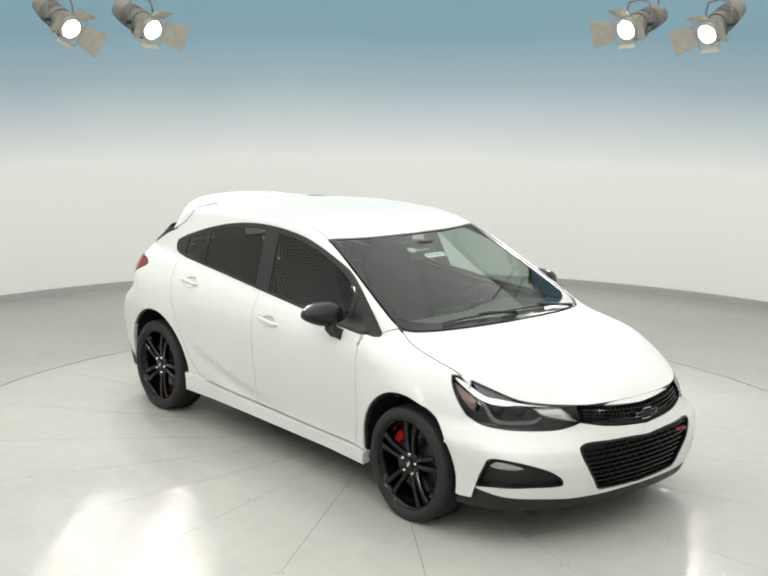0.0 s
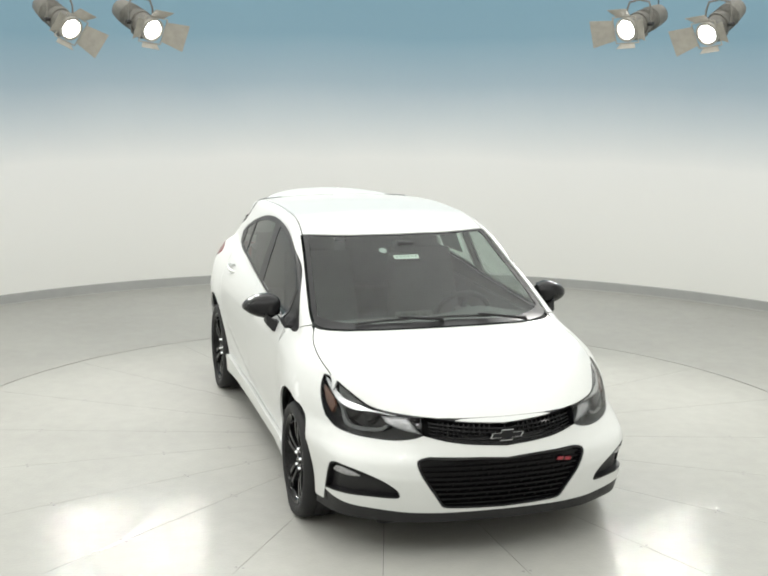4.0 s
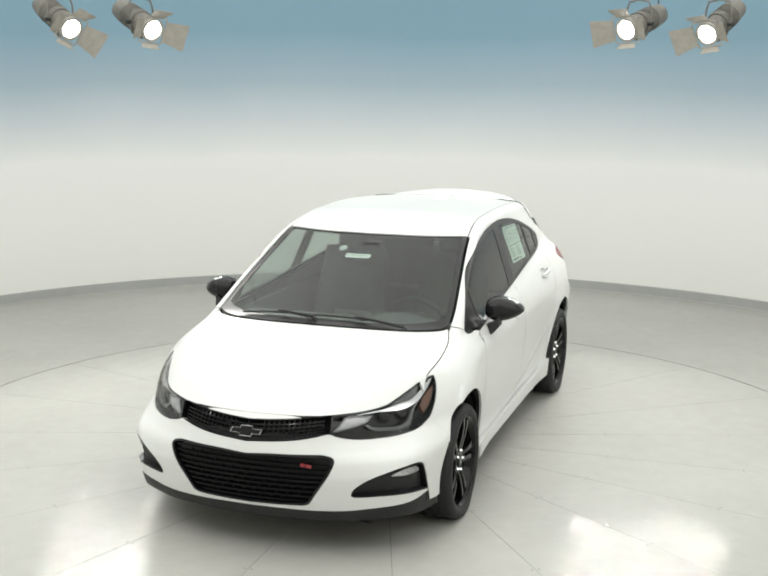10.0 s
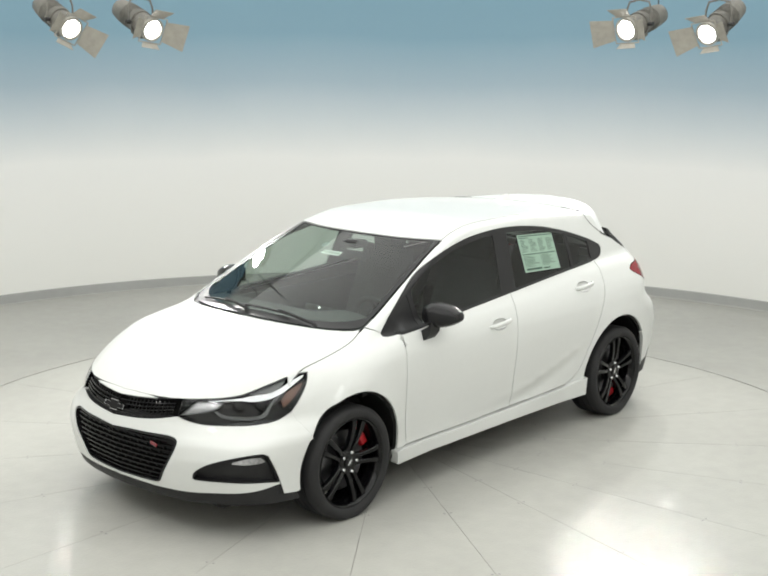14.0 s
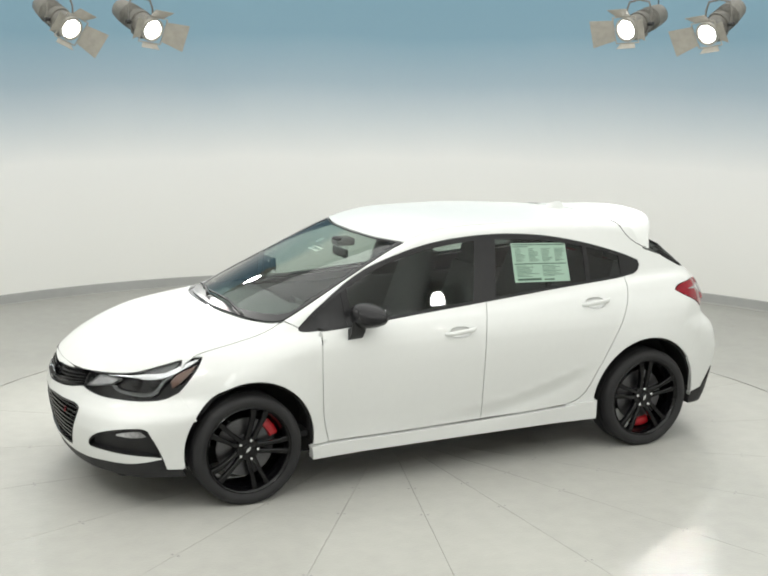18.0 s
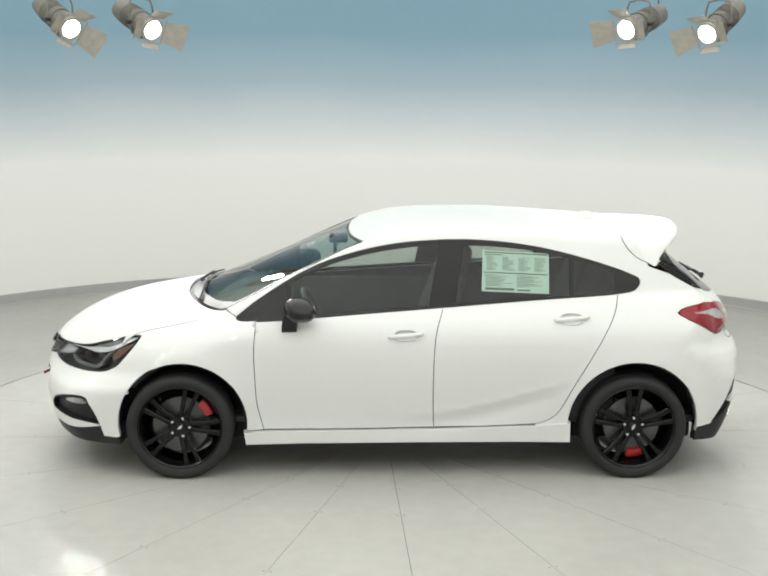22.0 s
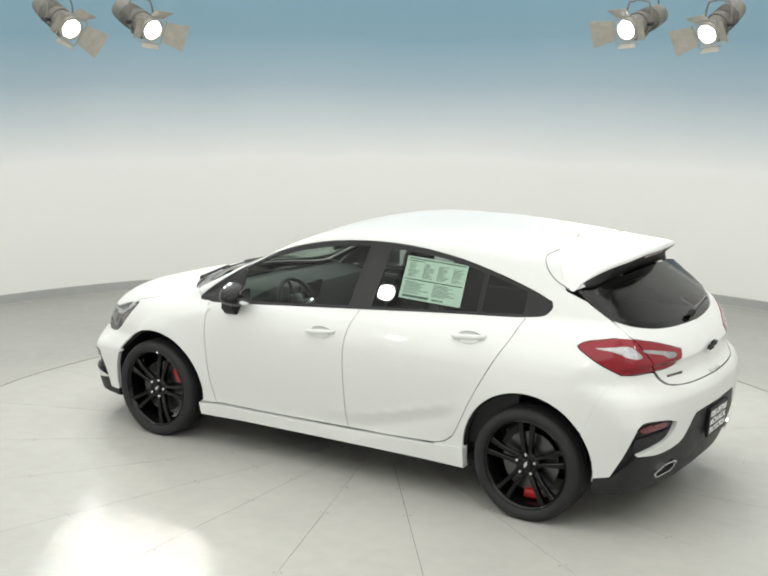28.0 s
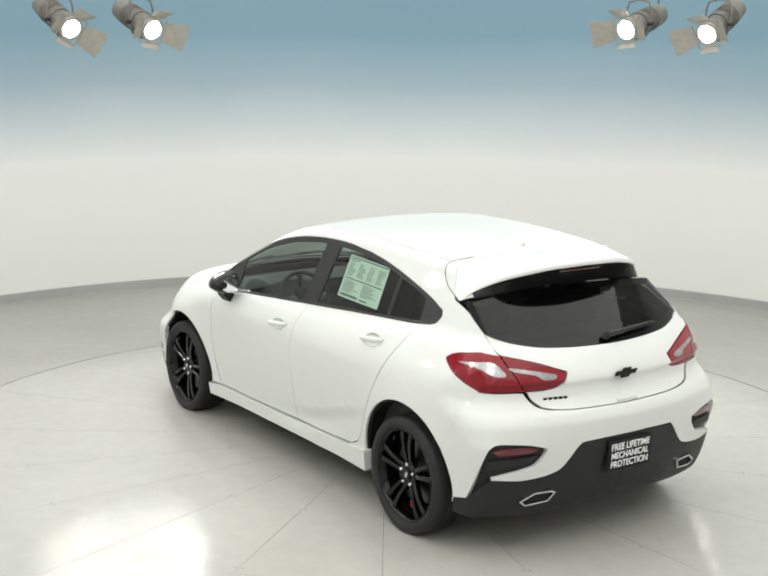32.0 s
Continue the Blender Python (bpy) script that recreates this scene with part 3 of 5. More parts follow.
    part("housing_box", moved(box(-0.05, 0.05, -r * 1.28, -r * 0.9, 0.08, 0.24, 0.008), m), LAMP_GREY, thing, smooth=False)
    tail = m @ Vector((0, 0, 0.52))
    line = []
    for i in range(15):
        s = i / 14
        p = tail.lerp(Vector((tail.x - flip * 0.28, tail.y + 0.1, 4.78)), s)
        line.append((p.x + flip * 0.10 * math.sin(3.1 * s), p.y, p.z - 0.35 * math.sin(math.pi * min(1, s * 1.6)) * (1 - s)))
    part("cable", tube(line, 0.006, 6), CABLE, thing, "black hanging cable")
    tagged(thing, "grey theatre spotlight with open barn doors, lit, on a rod", "spotlight", "hanging spotlights")
    data = bpy.data.lights.new("spot_beam", "SPOT")
    data.energy, data.spot_size, data.spot_blend, data.shadow_soft_size, data.color = SPOT_POWER if place[1] > 0 else NEAR_SPOT_POWER, math.radians(110), 0.7, 0.09, (1.0, 0.98, 0.94)
    beam = new("spot_beam", data)
    beam.matrix_world = look(m @ Vector((0, 0, -0.06)), (flip * 0.4, -2.6, 0.4) if place[1] > 0 else (0, 0, 0.5))


def build_spotlights():
    for px, py, pz, flip, low, lean in ((-2.762, 3.02, 2.668, 1, -0.36, 24), (-2.083, 3.16, 2.664, 1, -0.30, 8), (2.082, 3.16, 2.699, -1, -0.22, -3), (2.755, 3.02, 2.672, -1, -0.40, -9)):
        spotlight((px, py, pz), (flip * 0.64, -0.68, low - 0.04), flip, lean)
    # the ring of spotlights goes on over the near half of the floor
    for px, py, pz in ((-1.35, -4.15, 2.98), (-3.50, -2.40, 2.78), (-3.95, -0.45, 2.72), (3.70, -3.05, 2.92)):
        r = math.hypot(px, py)
        spotlight((px, py, pz), (-px / r, -py / r, -0.40), 1 if px < 0 else -1)


def wedge(r0, r1, a0, a1, z0, z1, n=8):
    """One leaf of the turntable's deck."""
    gap = 0.0011
    vs, fs = [], []
    for i in range(n + 1):
        for r in (r0, r1):
            e = gap / max(r, 0.15)
            a = a0 + e + (a1 - a0 - 2 * e) * i / n
            vs += [(r * math.cos(a), r * math.sin(a), z1), (r * math.cos(a), r * math.sin(a), z0)]
    for i in range(n):
        o, p = 4 * i, 4 * i + 4
        fs += [(o, o + 2, p + 2, p), (o + 2, o + 3, p + 3, p + 2), (o, p, p + 1, o + 1)]
    fs += [(0, 1, 3, 2), (4 * n, 4 * n + 2, 4 * n + 3, 4 * n + 1)]
    return vs, fs


def build_turntable():
    table = new("turntable")
    for k in range(20):
        a0 = math.radians(1.5 + 18 * k)
        part("deck_leaf", wedge(0.42, R_TABLE, a0, a0 + math.radians(18), -0.005, 0.0), TABLE, table, smooth=False)
    head = lathe([(0.0, 0.0075), (0.0008, 0.007), (0.0010, 0.004), (0.0002, 0.0035), (0.0002, 0.0003)], 10, "z")
    for k in range(20):
        for r in (1.053, 1.470, 2.30):
            for off in (-0.019, 0.019):
                a = math.radians(1.5 + 18 * k) + off / r
                part("screw", moved(head, pose(r * math.cos(a), r * math.sin(a), 0)), SCREW, table, smooth=False)
    part("hub_plate", lathe([(-0.005, 0.4185), (0.0, 0.4185), (0.0, 0.0005)], 64, "z"), TABLE, table, smooth=False)
    tagged(table, "round grey turntable deck flush with the studio floor", "turntable")
    return table


build_room()
build_spotlights()
TURNTABLE = build_turntable()

# ---- outlines on the skin, left half ----
GLASS_EDGE = flow(1.016, .966, .896, 1.058, .669, 1.200, .466, 1.291, .205, 1.361, -.056, 1.397, -.376, 1.406, -.695, 1.378, -.983, 1.319, -1.242, 1.243, -1.385, 1.187)
GLASS_TAIL = flow(-1.385, 1.185, -1.392, 1.155, -1.365, 1.120, -1.327, 1.105)
BELT_REAR = flow(-1.327, 1.105, -1.155, 1.087, -.697, 1.059, -.204, 1.022)
BELT_FRONT = flow(-.204, 1.022, .308, .984, .71, .955, .897, .946)
BELT_TIP = flow(.897, .946, .97, .944, 1.012, .950, 1.016, .966)
DOOR_A = flow(.897, .946, .909, .80, .907, .66, .894, .456, .856, .293)
DOOR_B = flow(-.204, 1.022, -.165, .90, -.149, .76, -.147, .542, -.151, .38, -.156, .304)
DOOR_C = flow(-1.255, 1.096, -1.215, .99, -1.16, .89, -1.013, .629, -.909, .426, -.862, .37, -.813, .342, -.76, .327)
SILL_F, SILL_R = flow(.856, .293, .3, .296, -.156, .304), flow(-.156, .304, -.45, .312, -.76, .327)


def arc(cx, cz, r, a0, a1, n=40):
    a = np.radians(np.linspace(a0, a1, n))
    return np.stack([cx + r * np.cos(a), cz + r * np.sin(a)], 1)


HANDLES = {"door_f": (.020, .874), "door_r": (-.962, .968)}
F_ARCH, R_ARCH = (1.335, .330, .380), (-1.345, .330, .388)
HOOD_CUT = flow(1.125, .715, 1.225, .742, 1.36, .755, 1.50, .753, 1.588, .742, 1.66, .739, 1.698, .749)
LAMP_TOP_OUT = wrap(flow(52.9, .848, 50.0, .844, 46.9, .834))
LAMP_TOP_IN = wrap(flow(46.9, .834, 41, .801, 38.2, .784, 34.5, .762, 31, .752, 28, .747, 24.8, .744, 19.8, .741))
LAMP_TOP = np.vstack([LAMP_TOP_OUT, LAMP_TOP_IN[1:]])
LAMP_IN = wrap(flow(19.8, .741, 19.5, .70, 19.2, .658))
LAMP_LOW_IN = wrap(flow(19.2, .658, 21.3, .640, 25.2, .623, 30.5, .616, 37, .614, 43.4, .628, 47.5, .665))
LAMP_LOW_OUT = wrap(flow(47.5, .665, 49.8, .720, 51.8, .780, 52.7, .820, 52.9, .848))
LAMP_LOW = np.vstack([LAMP_LOW_IN, LAMP_LOW_OUT[1:]])
GRILLE_TOP = wrap(flow(19.8, .741, 13.4, .731, 5.3, .718, 0, .713))
GRILLE_LOW = wrap(flow(0, .609, 7.1, .619, 13.3, .634, 19.2, .658))
WELL = flow(1.345, 0, 1.335, .18, 1.300, .36, 1.235, .52, 1.172, .615, 1.12, .672, 1.080, .700)
SHIELD_SIDE = flow(1.080, .700, .95, .690, .70, .652, .45, .612, .275, .590)
SHIELD_TOP = flow(.275, .590, .320, .42, .347, .25, .360, 0)
DITCH = flow(.275, .590, .0, .570, -.4, .562, -.8, .560, -1.1, .553, -1.345, .538)
ROOF_END = flow(-1.345, .538, -1.365, .40, -1.392, .2, -1.405, 0)
LG_TOP, LG_LOW = wrap(flow(0, .552, 4, .557, 8, .561, 17.6, .563, step=6)), wrap(flow(13.2, .289, 6, .283, 0, .281))
LG_SIDE = wrap(flow(17.6, .563, 19.6, .552, 20.3, .528, 19.0, .46, 16.2, .36, 14.6, .302, 13.2, .289, step=5))
FOG_TOP = wrap(flow(24.0, .356, 24.8, .390, 28.0, .435, 32.5, .466, 37.0, .484, 40.4, .488, 42.0, .474))
FOG_OUT = wrap(flow(42.0, .474, 43.4, .40, 44.8, .31, 45.6, .248))
FOG_LOW = wrap(flow(44.6, .316, 42, .326, 38, .334, 32, .340, 27, .340, 24.6, .344, 24.0, .356))
BLADE_LOW = wrap(flow(0, .268, 8, .266, 16, .264, 24, .268, 30, .275, 38, .285, 44.6, .308))
FOG = np.vstack([FOG_TOP, FOG_OUT[1:], wrap(straight(45.6, .248, 44.0, .248, 44.6, .316)), FOG_LOW[1:-1]])
SEAM_F = flow(1.722, .665, 1.700, .62, 1.675, .575, 1.645, .52)
LIP_LOW = wrap(flow(0, .205, 10, .205, 20, .203, 30, .203, 40, .203, 50.0, .20))
# tail
TL_TOP = wrap(flow(49.0, .998, 47.6, 1.016, 45, 1.033, 40, 1.048, 34.7, 1.044, 26.2, 1.003, 18.6, .957))
TL_LOW = wrap(flow(18.6, .957, 17.8, .945, 19.6, .884, 23, .866, 29.8, .862, 36, .862, 39.6, .868, 45.4, .934, 48.1, .976, 49.0, .998))
GATE_SIDE = wrap(flow(46.6, 1.262, 42.6, 1.19, 38.2, 1.115, 34.6, 1.03, 31.2, .949, 28.8, .87, 27.0, .82, 24.6, .786))
GATE_LOW = wrap(flow(24.6, .786, 20, .772, 10, .766, 0, .765))
RG_SIDE = wrap(flow(46.2, 1.258, 42.3, 1.19, 38.6, 1.128))
RG_LOW = wrap(flow(38.6, 1.128, 33, 1.094, 27, 1.072, 21.3, 1.060, 10, 1.050, 0, 1.047))
RG_TOP = wrap(flow(0, 1.305, 12, 1.303, 24, 1.297, 36, 1.283, 46.2, 1.258))
SEAM_R = flow(TAIL_V.lift(wrap([[39.7, .866]]))[0][0], .866, -1.765, .76, -1.715, .66, -1.675, .545)
RFOG_TOP = wrap(flow(23.8, .592, 28, .617, 33.5, .630, 35.8, .626, 37.2, .604))
RFOG_OUT = wrap(flow(37.2, .604, 38.4, .54, 40.2, .43, 42.0, .326))
RFOG_LOW = wrap(flow(36.6, .452, 34, .466, 29, .488, 26.6, .506, 24.6, .55, 23.8, .592))
RBLADE_LOW = wrap(flow(36.6, .446, 33, .438, 30, .432, 26, .438, 22.5, .452, 19.6, .482, 15.8, .580))
RFOG = np.vstack([RFOG_TOP, RFOG_OUT[1:], wrap(straight(42.0, .326, 36.6, .452)), RFOG_LOW[1:-1]])
DIFF_TOP = np.vstack([wrap(flow(0, .606, 7, .605, 14.6, .601)), RBLADE_LOW[::-1]])
DIFF_OUT = wrap(straight(36.6, .446, 42.0, .326, 45.6, .306))
DIFF_LOW = wrap(flow(45.6, .225, 36, .222, 24, .222, 12, .240, 0, .262))


def across(half, flip):
    """From the right-hand end through the middle to the left-hand end: half runs from left to the middle."""
    m = half[::-1].copy()
    m[:, flip] *= -1
    return np.vstack([half, m[1:]])


def build_shell(car):
    S = SLANT
    lay = lambda view, line: S.lay(view.lift(line))
    fa, ra = F_ARCH, R_ARCH
    fender = [lay(TOP, HOOD_CUT[:-1]), lay(NOSE_V, LAMP_TOP_OUT[::-1]), lay(NOSE_V, LAMP_LOW_OUT[::-1][1:]), lay(SIDE, SEAM_F[1:] + [.0036, 0]),
              lay(SIDE, arc(*fa, 32.5, 186)), lay(SIDE, flow(.975, .290, .90, .288, .856, .293)), lay(SIDE, DOOR_A[::-1]), lay(SIDE, BELT_TIP),
              lay(SIDE, flow(1.016, .966, 1.05, .985)), lay(TOP, flow(1.085, .715, 1.125, .715))]
    fender = np.vstack(fender)
    door_f = np.vstack([lay(SIDE, l) for l in (BELT_FRONT, DOOR_A, SILL_F, DOOR_B[::-1])])
    belt_r = flow(-1.255, 1.096, -1.155, 1.087, -.697, 1.059, -.204, 1.022)
    door_r = np.vstack([lay(SIDE, l) for l in (belt_r[::-1], DOOR_C, SILL_R[::-1], DOOR_B[::-1])])
    frame_loop = np.vstack([lay(TOP, SHIELD_SIDE + [0, .012]), lay(TOP, DITCH), lay(TOP, flow(-1.345, .538, -1.40, .60, -1.45, .64)),
                            lay(TAIL_V, GATE_SIDE[6:26]), lay(TAIL_V, TL_TOP[:26][::-1]), lay(TAIL_V, TL_LOW[::-1][:20]), lay(SIDE, SEAM_R - [.0036, 0]), lay(SIDE, arc(*ra, 144, -4)),
                            lay(SIDE, straight(-.968, .30, -.76, .30)), lay(SIDE, DOOR_C[::-1]), lay(SIDE, flow(-1.255, 1.096, -1.327, 1.105)), lay(SIDE, GLASS_TAIL[::-1]), lay(SIDE, GLASS_EDGE[::-1]),
                            lay(SIDE, flow(1.016, .966, 1.05, .985))])
    glass_loop = np.vstack([lay(SIDE, l) for l in (GLASS_EDGE, GLASS_TAIL, BELT_REAR, BELT_FRONT, BELT_TIP)])
    panes = {
        "quarter_light": (flow(.985, .972, .86, 1.062, .735, 1.137), straight(.735, 1.137, .725, .972), flow(.725, .972, .90, .961, .985, .972)),
        "front_window": (flow(.695, 1.160, .466, 1.262, .205, 1.332, -.056, 1.368, -.185, 1.375), straight(-.185, 1.375, -.115, 1.032), flow(-.115, 1.032, .308, 1.000, .685, .975), straight(.685, .975, .695, 1.160)),
        "rear_window": (flow(-.335, 1.377, -.55, 1.366, -.75, 1.343, -.965, 1.300), straight(-.965, 1.300, -.955, 1.090), flow(-.955, 1.090, -.697, 1.073, -.275, 1.043), straight(-.275, 1.043, -.335, 1.377)),
        "rear_quarter_light": (flow(-.995, 1.292, -1.12, 1.260, -1.235, 1.224), straight(-1.235, 1.224, -1.235, 1.110), flow(-1.235, 1.110, -1.155, 1.104, -.985, 1.092), straight(-.985, 1.092, -.995, 1.292)),
    }
    pane_loops = {k: np.vstack([lay(SIDE, l) for l in ls]) for k, ls in panes.items()}
    rocker_loop = np.vstack([SIDE.lay(SIDE.lift(l)) for l in (straight(.975, .286, .3, .291, -.156, .299, -.76, .319, -.97, .345), straight(-.97, .345, -.972, .222), straight(-.972, .222, .965, .208), straight(.965, .208, .975, .286))])
    gap = .0024
    made = {
        "fender": sheet(S, [fender], gap), "door_f": sheet(S, [door_f, lay(SIDE, handle_cup(*HANDLES["door_f"]))], gap), "door_r": sheet(S, [door_r, lay(SIDE, handle_cup(*HANDLES["door_r"]))], gap),
        "side_frame": sheet(S, [frame_loop], gap), "surround": sheet(S, [glass_loop] + list(pane_loops.values()), .0005, out=-.002, grid=.02),
        # near-black sheet added to hide the fender's white back
        "fender_backing": sheet(S, [fender], .004, out=-.022, deep=0, grid=.06),
        "pillar_trim": sheet(S, [frame_loop], .004, out=-.020, deep=0, grid=.05),
        "rocker": sheet(SIDE, [rocker_loop], .002, out=.022, deep=.05),
    }
    for k, l in pane_loops.items():
        made[k] = sheet(S, [l], 0, out=-.005, deep=.004, grid=.04)
    # near-black sheet under the side skin, added as the shade in panel gaps
    whole = np.vstack([lay(SIDE, straight(1.62, .60, 1.66, .32, 1.70, .23, -1.72, .23, -1.72, .5, -1.74, .75, -1.60, .93)), lay(SIDE, BELT_REAR), lay(SIDE, BELT_FRONT), lay(SIDE, straight(.9, .946, 1.05, .93, 1.5, .84))])
    arch_f, arch_r = (lay(SIDE, arc(c[0], c[1], c[2] - .012, -25, 205, 50)) for c in (fa, ra))
    made["inner"] = sheet(S, [whole, arch_f, arch_r], 0, out=-.022, deep=0, grid=.05)
    for s in (False, True):
        side_parts(car, made, s)

    # hood, windscreen, roof
    cowl = WELL + [.026, .004]
    half = np.vstack([FORE.lay(TOP.lift(HOOD_CUT[:-1])), FORE.lay(NOSE_V.lift(np.vstack([LAMP_TOP_IN, GRILLE_TOP[1:]])))])
    rear = FORE.lay(TOP.lift(cowl))
    hood_loop = np.vstack([half, (half * [-1, 1])[::-1][1:], (rear * [-1, 1])[::-1], rear[1:]])
    hood = panel("hood", WHITE, car, sheet(FORE, [hood_loop], .0025, grid=.017))
    shield_half = np.vstack([WELL, SHIELD_SIDE[1:], SHIELD_TOP[1:]])
    shield_loop = np.vstack([shield_half, (shield_half * [1, -1])[::-1][1:-1]])
    inset = np.vstack([WELL * [1, .955] - [.062, 0], SHIELD_SIDE[4:-3] - [0, .030], flow(.300, .555, .352, .30, .372, 0)])
    inner_loop = np.vstack([inset, (inset * [1, -1])[::-1][1:-1]])
    panel("windscreen_border", BLACK_SATIN, car, sheet(TOP, [shield_loop, inner_loop], .001, out=-.003, deep=.006), "black windscreen edge band")
    panel("windscreen", SHIELD_GLASS, car, sheet(TOP, [inner_loop], 0, out=-.005, deep=.004, grid=.05), "tinted windscreen glass")
    cowl_loop = np.vstack([across((WELL + [.028, .004])[::-1], 1), across(WELL[::-1], 1)[::-1]])
    panel("cowl", BLACK_PLASTIC, car, sheet(TOP, [cowl_loop], 0, out=-.016, deep=.01), "black scuttle panel under the wipers")
    roof_half = np.vstack([SHIELD_TOP[::-1] - [.003, 0], DITCH[1:], ROOF_END[1:]])
    roof_loop = np.vstack([roof_half, (roof_half * [1, -1])[::-1][1:-1]])
    panel("roof", WHITE, car, sheet(TOP, [roof_loop], .0025))
    panel("roof_lining", LINER, car, sheet(TOP, [roof_loop * [.97, .97]], 0, out=-.03, deep=0, grid=.08))
    # dark sheet below the hood skin gives its gaps their shade
    deck = straight(1.60, .70, 1.66, .60, 1.85, .40, 1.95, 0)
    under = np.vstack([deck, (deck * [1, -1])[::-1][1:], straight(1.60, -.70, 1.14, -.69), (WELL * [1, -1])[::-1], WELL[1:], straight(1.14, .69, 1.60, .70)])
    panel("hood_gap_shade", VOID, car, sheet(TOP, [under], 0, out=-.03, deep=0, grid=.08))
    build_nose(car)
    build_tail(car)
    return hood


def side_parts(car, made, right):
    m = dict(mirror=right)
    panel("fender", WHITE, car, made["fender"], **m)
    for key, name in (("door_f", "front_door"), ("door_r", "rear_door")):
        door = panel(name, WHITE, car, made[key], **m)
        door_handle(door, *HANDLES[key], right)
    panel("side_frame", WHITE, car, made["side_frame"], **m)
    panel("window_surround", BLACK_SATIN, car, made["surround"], "black window frame and pillars", **m)
    panel("quarter_light", BLACK_SATIN, car, made["quarter_light"], **m)
    panel("front_window", SIDE_GLASS, car, made["front_window"], "tinted side glass", **m)
    panel("rear_window", SIDE_GLASS, car, made["rear_window"], "tinted side glass", **m)
    panel("rear_quarter_light", DARK_GLASS, car, made["rear_quarter_light"], **m)
    panel("side_skirt", WHITE, car, made["rocker"], "white sculpted sill skirt", **m)
    panel("side_gap_shade", VOID, car, made["inner"], **m)
    panel("fender_backing", VOID, car, made["fender_backing"], **m)
    panel("pillar_trim", TRIM, car, made["pillar_trim"], "dark cabin pillar lining", **m)
    s = -1 if right else 1
    for cx, cz, r in (F_ARCH, R_ARCH):
        vs, fs = [], []
        a = np.radians(np.linspace(-6, 186, 48))
        rows = [(r - .002, .84), (r + .012, .80), (r + .02, .60), (.02, .55)]
        for q in a:
            for rr, y in rows:
                vs.append((cx + rr * math.cos(q), s * y, cz + rr * math.sin(q)))
        for i in range(len(a) - 1):
            for k in range(3):
                f = (4 * i + k, 4 * i + 4 + k, 4 * i + 5 + k, 4 * i + 1 + k)
                fs.append(f)
        part("wheel_arch_liner", (np.array(vs) + SHIFT, fs), VOID, car, "black wheel arch liner")


def handle_cup(x, z):
    """The edge of the scooped recess behind a handle."""
    a = np.linspace(0, 2 * math.pi, 36, endpoint=False)
    c, d = np.cos(a), np.sin(a)
    return np.stack([x + .068 * np.sign(c) * np.abs(c) ** .8, z - .004 + .030 * np.sign(d) * np.abs(d) ** .8], 1)


def door_handle(door, x, z, right):
    """A body-coloured pull handle over a scooped recess."""
    p = SIDE.lift(np.array([[x, z]]))[0] + SHIFT
    s = -1 if right else 1
    edge = handle_cup(x, z)
    rings = []
    for f, deep in ((1.02, .0), (.97, .004), (.85, .011), (.62, .017), (.30, .019)):
        q = SIDE.lift((edge - [x, z - .004]) * f + [x, z - .004]) + SHIFT
        rings.append([(v[0], s * (v[1] - deep), v[2]) for v in q])
    cup = loft(rings, caps=False)
    cup[1].append(tuple(range(4 * 36, 5 * 36)))
    part("handle_recess", (cup[0], cup[1] if right else [f[::-1] for f in cup[1]]), WHITE, door, "scooped handle recess")
    rings = []
    for k in range(13):
        u = -1 + k / 6
        lift_ = .030 * math.sqrt(max(0, 1 - abs(u) ** 3)) + .002
        h = .015 * (1 - .35 * abs(u) ** 3)
        cx, cy, cz = p[0] + .105 * u, s * (p[1] + lift_ - .004), p[2] - .010 * u + .002
        rings.append([(cx, cy + s * .010 * math.cos(a), cz + h * math.sin(a)) for a in np.linspace(0, 2 * math.pi, 12, endpoint=False)])
    part("door_handle", outward(loft(rings)), WHITE, door)


